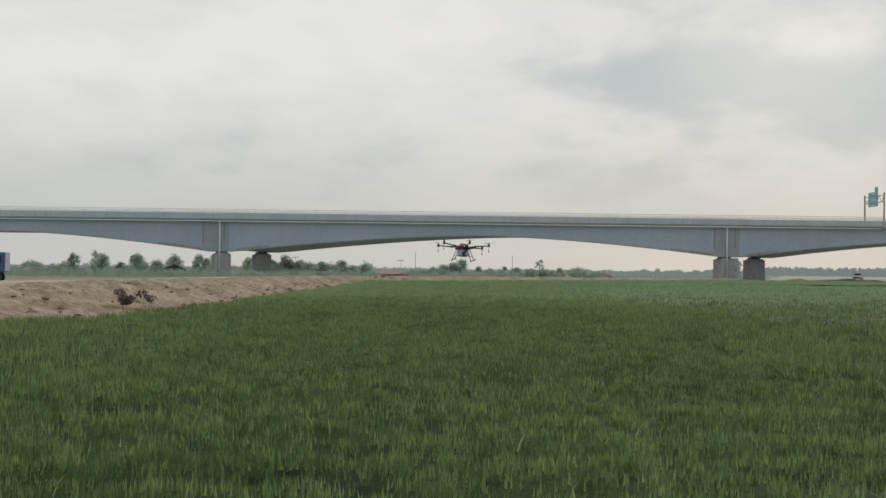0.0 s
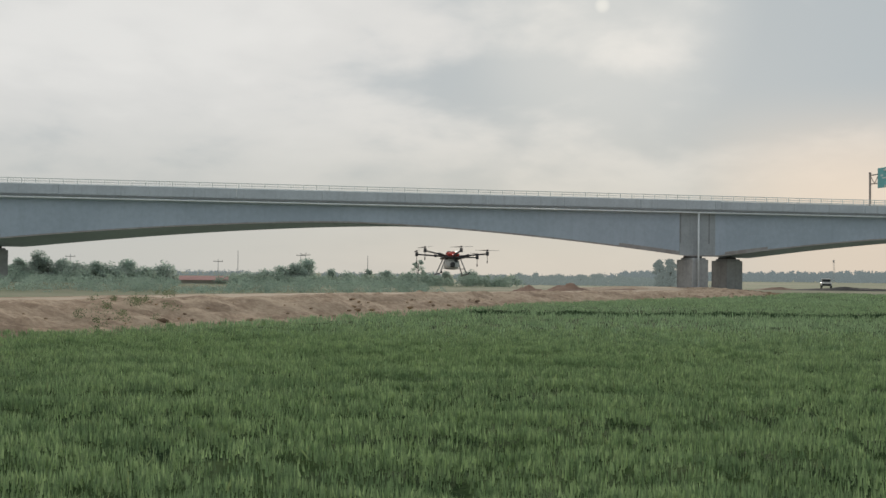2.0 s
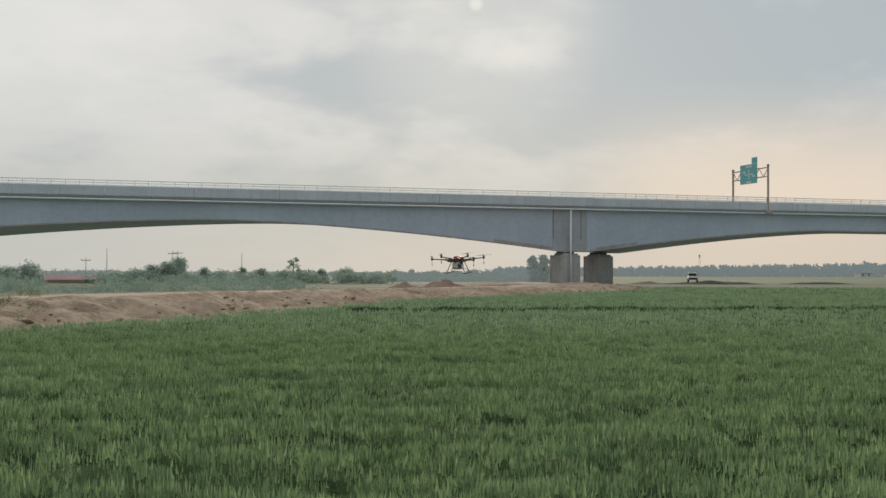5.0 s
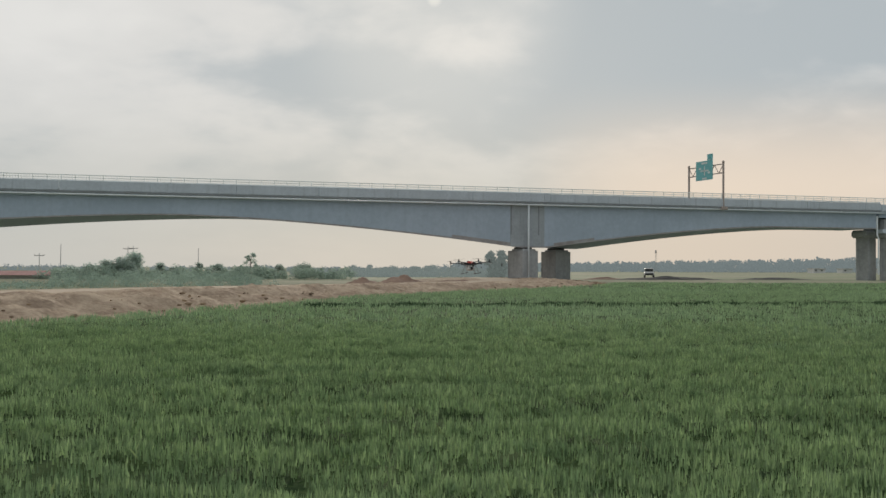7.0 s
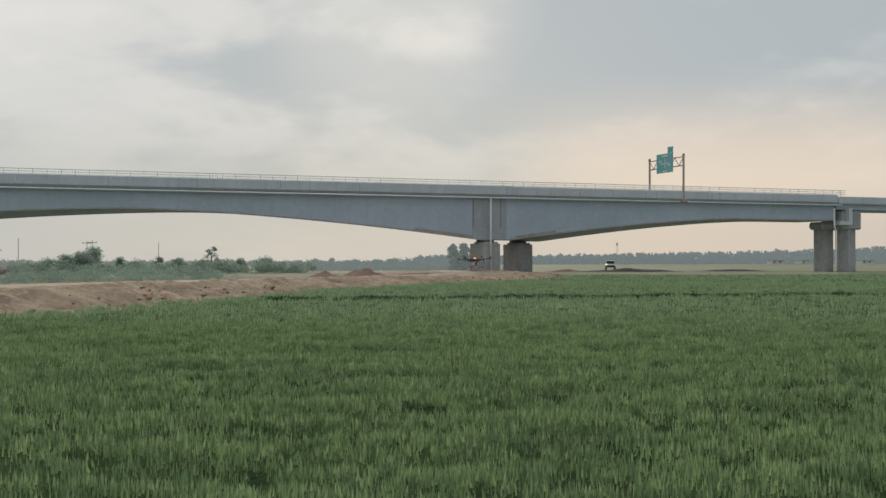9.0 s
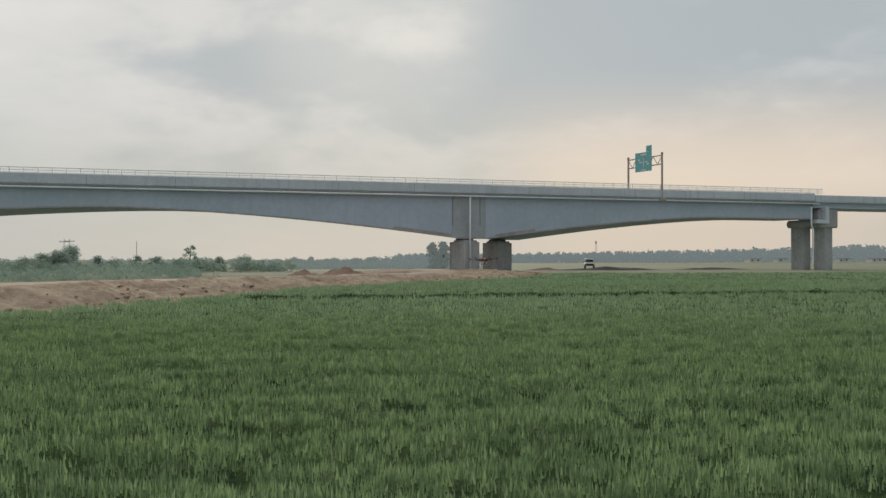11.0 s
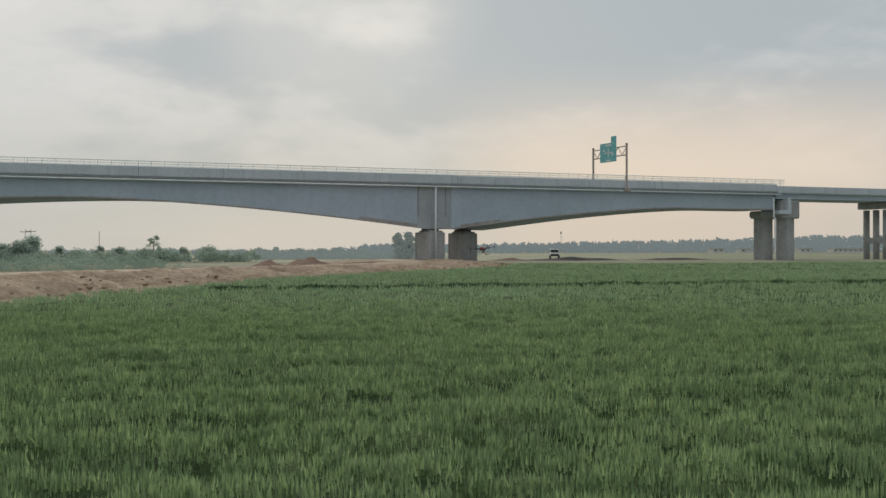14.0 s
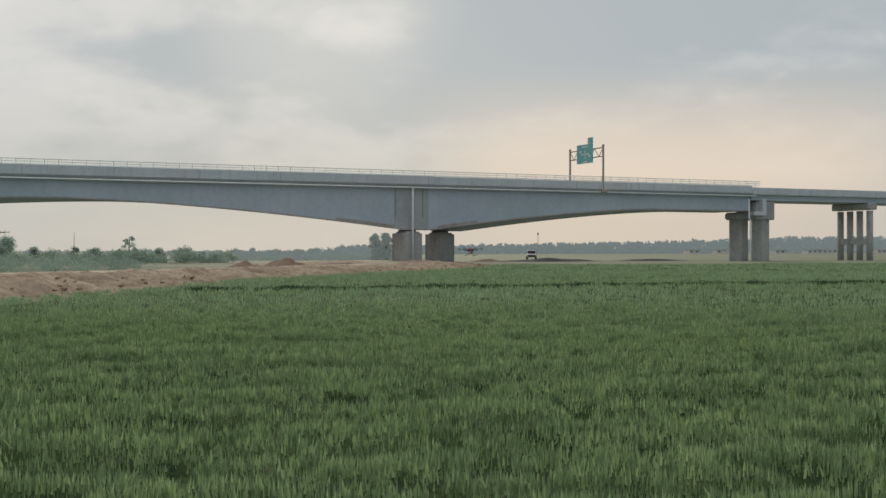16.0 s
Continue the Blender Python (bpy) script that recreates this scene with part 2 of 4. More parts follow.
# Leaf colour raised well above real foliage, to stand for haze.
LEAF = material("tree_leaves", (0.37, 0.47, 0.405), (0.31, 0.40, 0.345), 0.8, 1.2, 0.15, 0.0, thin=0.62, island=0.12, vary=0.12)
# Paler copy for the crowns, lifting their shading towards the haze.
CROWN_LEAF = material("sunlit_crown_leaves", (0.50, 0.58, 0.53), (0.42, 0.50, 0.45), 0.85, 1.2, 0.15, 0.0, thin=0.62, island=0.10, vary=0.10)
# Emission in the air's colour stands for haze on these trees.
HAZELEAF = hazy("far_trees_painted_haze", (0.28, 0.34, 0.31), (0.250, 0.292, 0.280), 0.55)
POPLAR = hazy("poplars_painted_haze", (0.30, 0.36, 0.33), (0.250, 0.288, 0.278), 0.35)
DRYTWIG = material("dry_brush", (0.21, 0.145, 0.115), (0.13, 0.09, 0.07), 0.9, 5.0, 1.0, 0.0, island=0.3)
ROOF = material("red_roof_sheet", (0.48, 0.27, 0.245), (0.42, 0.23, 0.21), 0.8, 3.0, 0.5, 0.2)
PLASTER = material("pale_plaster", (0.52, 0.49, 0.44), (0.42, 0.40, 0.36), 0.9, 4.0, 0.5, 0.2)
DARKGLASS = material("dark_glass", (0.03, 0.035, 0.04), None, 0.15, 4.0, 1.0, 0.0)
CARBON = material("carbon_black", (0.025, 0.025, 0.028), (0.04, 0.04, 0.042), 0.45, 30.0, 5.0, 0.05)
REDSHELL = material("red_shell", (0.55, 0.055, 0.035), (0.45, 0.045, 0.03), 0.35, 20.0, 4.0, 0.0)
TANK = material("white_tank_plastic", (0.70, 0.71, 0.70), (0.62, 0.63, 0.62), 0.45, 15.0, 4.0, 0.05, thin=0.15)
RUBBER = material("black_rubber", (0.03, 0.03, 0.03), None, 0.85, 10.0, 2.0, 0.1)
BLUEPAINT = material("blue_truck_paint", (0.07, 0.13, 0.26), (0.055, 0.10, 0.20), 0.45, 5.0, 1.0, 0.05)
WHITEPAINT = material("white_vehicle_paint", (0.66, 0.66, 0.65), (0.56, 0.56, 0.55), 0.4, 5.0, 1.0, 0.02)
DARKHEAP = material("dark_mulch", (0.055, 0.055, 0.052), (0.035, 0.036, 0.036), 0.95, 2.0, 0.4, 0.7)
# Wood and hedge on the horizon, haze added as emission.
HAZEWOOD = hazy("far_wood_painted_haze", (0.22, 0.26, 0.25), (0.245, 0.290, 0.295), 0.62)
LED = glowing("white_beacon", (1.0, 0.75, 0.7), 1.0)

# ================= building helpers =================


def thing(name, label, category, group="", kind=""):
    return tagged(new(name), label, category, group, kind)


def link(name, bm, mat, parent=None, label="", smooth=False):
    mesh = bpy.data.meshes.new(name)
    bm.normal_update()
    bm.to_mesh(mesh)
    bm.free()
    mesh.materials.append(mat)
    if smooth:
        mesh.shade_smooth()
    ob = new(name, mesh)
    ob.parent = parent
    if label:
        ob["label"] = label
    return ob


part = link


def again(ob, parent, m):
    """A further object on the same mesh."""
    c = new(ob.name.split(".")[0], ob.data)
    c.parent = parent
    c.matrix_local = m
    if "label" in ob:
        c["label"] = ob["label"]
    return c


def box(bm, lo, hi, bevel=0.0):
    made = bmesh.ops.create_cube(bm, size=1.0)["verts"]
    c = [(a + b) / 2 for a, b in zip(lo, hi)]
    s = [b - a for a, b in zip(lo, hi)]
    for v in made:
        v.co = Vector([v.co[i] * s[i] + c[i] for i in range(3)])
    if bevel:
        edges = list({e for v in made for e in v.link_edges})
        bmesh.ops.bevel(bm, geom=edges, offset=bevel, segments=1, affect="EDGES")
    return bm


def rod(bm, a, b, r, r2=None, sides=8):
    a, b = Vector(a), Vector(b)
    d = b - a
    m = Matrix.Translation((a + b) / 2) @ d.to_track_quat("Z", "Y").to_matrix().to_4x4()
    bmesh.ops.create_cone(bm, cap_ends=True, segments=sides, radius1=r, radius2=r if r2 is None else r2, depth=d.length, matrix=m)
    return bm


def quads(name, verts, faces_per, counts, mat, parent=None):
    """A mesh straight from arrays: corner indices, and corners per face."""
    mesh = bpy.data.meshes.new(name)
    verts = np.asarray(verts, dtype=np.float32)
    idx = np.asarray(faces_per, dtype=np.int32)
    cnt = np.asarray(counts, dtype=np.int32)
    mesh.vertices.add(len(verts))
    mesh.vertices.foreach_set("co", verts.ravel())
    mesh.loops.add(len(idx))
    mesh.loops.foreach_set("vertex_index", idx)
    mesh.polygons.add(len(cnt))
    starts = np.concatenate([[0], np.cumsum(cnt)[:-1]]).astype(np.int32)
    mesh.polygons.foreach_set("loop_start", starts)
    mesh.update(calc_edges=True)
    mesh.materials.append(mat)
    ob = new(name, mesh)
    ob.parent = parent
    return ob


def fbm(x, y, scale, seed=0.0, octaves=4):
    """Smooth random height, by sums of turned waves."""
    rng = np.random.RandomState(int(seed * 10) + 7)
    out = np.zeros_like(x, dtype=float)
    amp = 1.0
    for o in range(octaves):
        for k in range(5):
            a, ph = rng.uniform(0, 2 * np.pi), rng.uniform(0, 2 * np.pi)
            f = rng.uniform(0.7, 1.4) * 2 ** o / scale
            out += amp * np.sin((x * np.cos(a) + y * np.sin(a)) * f * 2 * np.pi + ph + 1.3 * np.sin((x * np.sin(a) - y * np.cos(a)) * f * 3.1 + ph * 2))
        amp *= 0.5
    return out / 6.0


# ================= ground =================
FACE = 137.6          # near face of the parapet
# edge between the wheat and the spoil bank, going away from the start
FOOT = [(-10.5, -120), (-9.4, -60), (-8.2, -50.6), (-6.5, -44), (-5.9, -32), (-5.3, -20), (-4.9, -11.8), (-4.5, -3), (-4.2, 6.4), (-3.9, 14), (-3.7, 19.6), (-1.2, 23.8), (0.2, 26.2), (3.0, 30.6), (6.7, 35.0),
        (10.5, 42.5), (21, 54), (36, 71), (47, 88), (56, 108), (63, 128), (70, 150)]


def foot_x(y):
    return np.interp(y, [p[1] for p in FOOT], [p[0] for p in FOOT])


def build_ground():
    bm = bmesh.new()
    n = 60
    side = [-(abs(k) ** 2.2) * 0.36 if k < 0 else (k ** 2.2) * 0.36 for k in range(-n // 2 - 10, n // 2 + 11)]
    side = [s * 3000 / max(side) for s in side]
    grid = [[bm.verts.new((x, y + 60, 0.0)) for x in side] for y in side]
    for j in range(len(side) - 1):
        for i in range(len(side) - 1):
            bm.faces.new((grid[j][i], grid[j][i + 1], grid[j + 1][i + 1], grid[j + 1][i]))
    tagged(link("ground", bm, SOIL), "flat brown farmland plain reaching the hazy horizon", "ground", kind="structure")


def build_bank():
    """The spoil bank beside the field: a rough slope, a flat top, a soft back."""
    pts = [Vector((x, y, 0)) for x, y in FOOT]
    path = []
    for a, b in zip(pts[:-1], pts[1:]):
        k = max(1, int((b - a).length / 0.28))
        path += [a.lerp(b, i / k) for i in range(k)]
    path = np.array([(p.x, p.y) for p in path])
    for _ in range(40):
        path[1:-1] = (path[:-2] + path[1:-1] * 2 + path[2:]) / 4
    tan = np.gradient(path, axis=0)
    tan /= np.linalg.norm(tan, axis=1)[:, None]
    nor = np.stack([-tan[:, 1], tan[:, 0]], 1)
    for _ in range(120):
        nor[1:-1] = (nor[:-2] + nor[1:-1] * 2 + nor[2:]) / 4
    off = np.concatenate([np.linspace(-1.6, 9, 52), np.linspace(9.6, 26, 18)])
    X = path[:, None, 0] + nor[:, None, 0] * off[None]
    Y = path[:, None, 1] + nor[:, None, 1] * off[None]
    wob = fbm(X, Y, 9.0, 1) * 1.2
    o = off[None] + wob * np.clip(off[None] / 3, 0, 1)
    top = np.interp(Y, [-80, -20, 0, 25, 45, 70, 110, 150], [0.98, 0.94, 0.82, 0.80, 0.75, 0.64, 0.44, 0.30])
    s = np.clip(o / 6.0, 0, 1)
    Z = top * (s * s * (3 - 2 * s))
    back = np.clip((off[None] - 14) / 11, 0, 1)
    Z = Z * (1 - back * back * (3 - 2 * back)) - 0.02 - 0.06 * np.clip(-off[None], 0, 1) - 0.05 * back
    Z = Z + 0.13 * np.exp(-((o - 6.2) / 1.6) ** 2) * np.clip(top / 0.7, 0, 1)
    rough = np.clip(o / 1.2, 0, 1) * np.clip((8.5 - o) / 2.5, 0.12, 1)
    Z = Z + rough * (fbm(X, Y, 3.2, 2) * 0.11 + np.abs(fbm(X, Y, 1.5, 3)) * 0.15 + np.abs(fbm(X, Y, 0.75, 4, 3)) * 0.17 - 0.10)
    Z = np.where(off[None] > 25.9, -0.12, Z)
    nr, nc = X.shape
    idx = np.arange(nr * nc).reshape(nr, nc)
    f = np.stack([idx[:-1, :-1], idx[1:, :-1], idx[1:, 1:], idx[:-1, 1:]], -1).reshape(-1, 4)[:, ::-1]
    ob = quads("embankment", np.stack([X, Y, Z], -1).reshape(-1, 3), f.ravel(), np.full(len(f), 4), DIRT)
    ob.data.materials.append(TRACK)
    flat = ((off[:-1] > 9.4) & (off[:-1] < 12.6))
    mi = np.tile(flat, nr - 1).astype(np.int32)
    ob.data.polygons.foreach_set("material_index", mi)
    tagged(ob, "rough bare bank of dumped tan earth beside the wheat", "embankment", kind="structure")
    return path, nor


def build_clods():
    """Loose lumps of earth over the slope, thickest along its foot."""
    rng = np.random.RandomState(31)
    bm = bmesh.new()
    bmesh.ops.create_icosphere(bm, subdivisions=1, radius=1.0)
    base = np.array([v.co[:] for v in bm.verts])
    tri = np.array([[v.index for v in f.verts] for f in bm.faces])
    bm.free()
    n = 6500
    k = rng.randint(0, len(bank_path), n)
    out = np.where(rng.rand(n) < 0.62, np.abs(rng.normal(0.7, 0.8, n)), rng.uniform(0.5, 8.5, n))
    c = bank_path[k] + bank_normal[k] * out[:, None]
    top = np.interp(c[:, 1], [-80, -20, 0, 25, 45, 70, 110, 150], [0.98, 0.94, 0.82, 0.80, 0.75, 0.64, 0.44, 0.30])
    q = np.clip(out / 6.0, 0, 1)
    z = top * q * q * (3 - 2 * q) + 0.03
    size = np.minimum(0.015 + rng.gamma(1.3, 0.026, n), 0.14) * np.where(out < 1.3, 1.7, np.where(out > 4, 0.5, 1.0))
    v = base[None] * (1 + rng.uniform(-0.28, 0.28, (n, len(base), 1))) * size[:, None, None] * np.array([1.5, 1.3, 0.7])
    v[..., :2] += c[:, None]
    v[..., 2] += z[:, None]
    f = (tri[None] + (np.arange(n) * len(base))[:, None, None]).reshape(-1)
    tagged(quads("earth_clods", v.reshape(-1, 3), f, np.full(n * len(tri), 3), CLOD), "loose brown clods of earth on the bank", "clods", kind="stuff")


build_ground()
bank_path, bank_normal = build_bank()
build_clods()

# ================= bridge =================
P1, P2, P3, P4 = -90.5, -35.2, 60.6, 116.4
CROWN = 13.7          # where the main span is thinnest
DECK_LO = 10.22
WEB = FACE + 0.75
DEPTH_Y = 9.6
BOX_Y = 8.2           # the box girder's own width
SKEW = 8.5            # the piers stand askew: the far web's haunches lie this much further along


def soffit(u):
    """Height of the girder's underside: deep over the inner piers, thin at midspan and ends."""
    mid, low = 7.86, 4.42
    for p in (P2, P3):
        if abs(u - p) < 2.0:
            return low
    if P2 < u < P3:
        k = (u - CROWN) / (P3 - 2.0 - CROWN) if u > CROWN else (CROWN - u) / (CROWN - P2 - 2.0)
        return mid + (low - mid) * min(1.0, k) ** 1.6
    k = 1 - ((u - P3) if u >= P3 else (P2 - u)) / 36.0 + 2.0 / 36.0
    return 7.72 + (low - 7.72) * min(1.0, max(0.0, k)) ** 1.5


def swept(us, section):
    """A closed section swept along x; section(u) gives (y, z) corners."""
    bm = bmesh.new()
    rings = [[bm.verts.new((u, y, z)) for y, z in section(u)] for u in us]
    n = len(rings[0])
    for a, b in zip(rings[:-1], rings[1:]):
        for i in range(n):
            bm.faces.new((a[i], b[i], b[(i + 1) % n], a[(i + 1) % n]))
    bm.faces.new(rings[0])
    bm.faces.new(list(reversed(rings[-1])))
    bmesh.ops.recalc_face_normals(bm, faces=bm.faces)
    return bm


def build_bridge():
    bridge = thing("road_bridge", "grey concrete box-girder road bridge with haunched spans", "bridge")
    us = list(np.arange(P1 - 0.6, P4 + 0.01, 1.5)) + [P4]
    us = sorted(set([round(u, 2) for u in us] + [P2 - 2, P2 + 2, P3 - 2, P3 + 2]))
    part("girder", swept(us, lambda u: [(WEB, DECK_LO + 0.02), (WEB, soffit(u)), (WEB + BOX_Y, soffit(u - SKEW)), (WEB + BOX_Y, DECK_LO + 0.02)]), GIRDER, bridge, "blue-grey painted concrete box girder")
    part("deck_slab", swept([P1 - 0.6, P4 + 0.3], lambda u: [(FACE + 0.06, DECK_LO + 0.25), (FACE + 0.06, DECK_LO + 0.02), (FACE + 0.7, DECK_LO - 0.04), (FACE + DEPTH_Y - 0.7, DECK_LO - 0.04), (FACE + DEPTH_Y, DECK_LO + 0.02), (FACE + DEPTH_Y, DECK_LO + 0.25)]), BARE, bridge)
    part("road_surface", swept([P1 - 0.6, P4 + 60], lambda u: [(FACE + 0.5, DECK_LO + 0.45), (FACE + 0.5, DECK_LO + 0.26), (FACE + DEPTH_Y - 0.4, DECK_LO + 0.26), (FACE + DEPTH_Y - 0.4, DECK_LO + 0.45)]), ASPHALT, bridge)
    # near and far parapets, cast in lengths with open joints
    for y0, hi_l, hi_r in ((FACE, 11.62, 11.54), (FACE + DEPTH_Y - 0.35, 11.38, 11.38)):
        u = P1 - 0.6
        while u < P4 - 0.5:
            e = min(u + 10.2, P4 + 0.2)
            hi = hi_l if u < P3 + 2 else hi_r
            if u < P3 + 2.2 < e:
                e = P3 + 2.2
            bm = bmesh.new()
            box(bm, (u + 0.012, y0, DECK_LO + 0.26), (e - 0.012, y0 + 0.34, hi), 0.03)
            part("parapet", bm, BARE, bridge)
            u = e
    bm = bmesh.new()
    box(bm, (P1 - 0.6, FACE - 0.012, DECK_LO + 0.03), (P4 + 0.2, FACE + 0.2, DECK_LO + 0.22))
    part("parapet_joint", bm, STREAK, bridge, "dark joint under the parapet")
    # casting pads and patches over the inner piers
    for p in (P2, P3):
        bm = bmesh.new()
        box(bm, (p - 3.3, WEB - 0.06, 4.55), (p + 1.6, WEB + 0.05, DECK_LO - 0.05), 0.015)
        part("diaphragm_face", bm, PATCH, bridge, "bare concrete patch over the pier")
        for du in (-3.2, 0.75):
            bm = bmesh.new()
            box(bm, (p + du - 0.08, WEB - 0.085, 6.1), (p + du + 0.08, WEB - 0.055, DECK_LO - 0.25))
            part("damp_streak", bm, STREAK, bridge)
        for u0, u1 in ((p - 11.5, p - 3.3), (p + 3.0, p + 9.0)):
            bm = bmesh.new()
            us2 = np.linspace(u0, u1, 7)
            vs = [(bm.verts.new((u, WEB - 0.012, soffit(u) + 0.10)), bm.verts.new((u, WEB - 0.012, soffit(u) + 0.48))) for u in us2]
            for a, b in zip(vs[:-1], vs[1:]):
                bm.faces.new((a[0], b[0], b[1], a[1]))
            part("repair_patch", bm, STAIN, bridge, "brownish stained concrete patch")
    # formwork joints down the web
    for u in np.arange(P1 + 4, P4, 4.0):
        if min(abs(u - P2), abs(u - P3)) < 3:
            continue
        bm = bmesh.new()
        box(bm, (u - 0.015, WEB - 0.010, soffit(u) + 0.03), (u + 0.015, WEB + 0.02, DECK_LO - 0.08))
        part("formwork_joint", bm, GIRDER, bridge)
    # lip along the bottom edge
    part("bottom_lip", swept(us, lambda u: [(WEB - 0.02, soffit(u) + 0.16), (WEB - 0.05, soffit(u) - 0.01), (WEB + 0.10, soffit(u) - 0.03), (WEB + 0.10, soffit(u) + 0.16)]), STAIN, bridge)
    # drain pipe under the slab edge, with brackets and downpipes
    bm = bmesh.new()
    rod(bm, (P1, FACE + 0.04, DECK_LO - 0.16), (P4 + 1.0, FACE + 0.04, DECK_LO - 0.16), 0.10, sides=10)
    pipe = part("drain_pipe", bm, PIPE, bridge, "white plastic drain pipe under the deck edge", True)
    first = None
    for u in np.arange(P1 + 2, P4 - 2, 3.0):
        if first is None:
            bm = bmesh.new()
            box(bm, (-0.03, -0.13, -0.13), (0.03, 0.16, 0.16), 0.01)
            first = part("pipe_bracket", bm, PIPE, pipe)
            first.location = (u, FACE + 0.10, DECK_LO - 0.13)
        else:
            again(first, pipe, Matrix.Translation((u, FACE + 0.10, DECK_LO - 0.13)))
    for p in (P2, P3 - 0.95):
        bm = bmesh.new()
        rod(bm, (p, FACE + 0.10, DECK_LO - 0.2), (p, FACE + 0.10, 0.45), 0.115, sides=10)
        dp = part("downpipe", bm, PIPE, bridge, "white plastic downpipe", True)
        bm = bmesh.new()
        box(bm, (p - 0.35, FACE - 0.3, -0.1), (p + 0.75, FACE + 0.7, 0.45), 0.04)
        part("gully_box", bm, PIERS, dp)
    # railing on the near parapet and the far one
    for y, shade in ((FACE + 0.17, RAIL), (FACE + DEPTH_Y - 0.18, RAIL)):
        near = y < FACE + 1
        bm = bmesh.new()
        for z, r in ((12.28, 0.045), (11.98, 0.03), (11.70, 0.03)):
            rod(bm, (P1 - 0.5, y, z), (P4 + 1.8 if near else P4 + 8.0, y, z), r, sides=6)
        railing = part("railing", bm, shade, bridge, "pale teal steel railing on the parapet")
        first = None
        for u in np.arange(P1, P4 + 1.9 if near else P4 + 8.1, 1.55 if near else 3.1):
            m = Matrix.Translation((u, y, 11.36))
            if first is None:
                bm = bmesh.new()
                box(bm, (-0.045, -0.05, 0.0), (0.045, 0.05, 0.95), 0.01)
                first = part("post", bm, shade, railing)
                first.matrix_local = m
            else:
                again(first, railing, m)
        # close-set lower bars, seen as a pale band
        if near:
            bm = bmesh.new()
            for u in np.arange(P1, P4 + 1.7, 0.31):
                box(bm, (u - 0.016, y - 0.012, 11.40), (u + 0.016, y + 0.012, 12.26))
            tagged(part("balusters", bm, shade, railing), kind="stuff")
    # stepped end and the lower approach span
    bm = bmesh.new()
    for z0, z1, u0, u1 in ((7.65, 9.6, P4 + 2.0, P4 + 2.7), (7.05, 7.65, P4 + 0.3, P4 + 2.7)):
        box(bm, (u0, FACE - 0.25, z0), (u1, FACE + 1.2, z1), 0.03)
    part("bearing_ledge", bm, BARE, bridge, "pale concrete stepped ledge at the joint")
    part("approach_girder", swept([P4 + 0.35, P4 + 62], lambda u: [(WEB - 0.1, DECK_LO), (WEB - 0.1, 9.42), (WEB + BOX_Y, 9.42), (WEB + BOX_Y, DECK_LO)]), GIRDER, bridge)
    part("approach_slab", swept([P4 + 0.35, P4 + 62], lambda u: [(FACE + 0.02, 10.35), (FACE + 0.02, DECK_LO + 0.05), (FACE + 0.65, DECK_LO - 0.02), (FACE + DEPTH_Y, DECK_LO - 0.02), (FACE + DEPTH_Y, 10.35)]), BARE, bridge)
    for y0 in (FACE, FACE + DEPTH_Y - 0.35):
        bm = bmesh.new()
        box(bm, (P4 + 0.4, y0, 10.36), (P4 + 62, y0 + 0.34, 11.36), 0.03)
        part("approach_parapet", bm, BARE, bridge)
    return bridge


def column(parent, x, y, w, d, top, turn, bevel=0.07, mat=None):
    bm = bmesh.new()
    box(bm, (-w / 2, -d / 2, -0.6), (w / 2, d / 2, top), bevel)
    ob = part("column", bm, mat or PIERS, parent)
    ob.matrix_local = pose(x, y, 0, 0, 0, turn)
    return ob


def bearing(parent, x, y, lo, hi, w, turn):
    bm = bmesh.new()
    box(bm, (-w / 2, -w / 2.4, lo), (w / 2, w / 2.4, hi), 0.05)
    ob = part("bearing_block", bm, BEARING, parent, "dark bearing block")
    ob.matrix_local = pose(x, y, 0, 0, 0, turn)


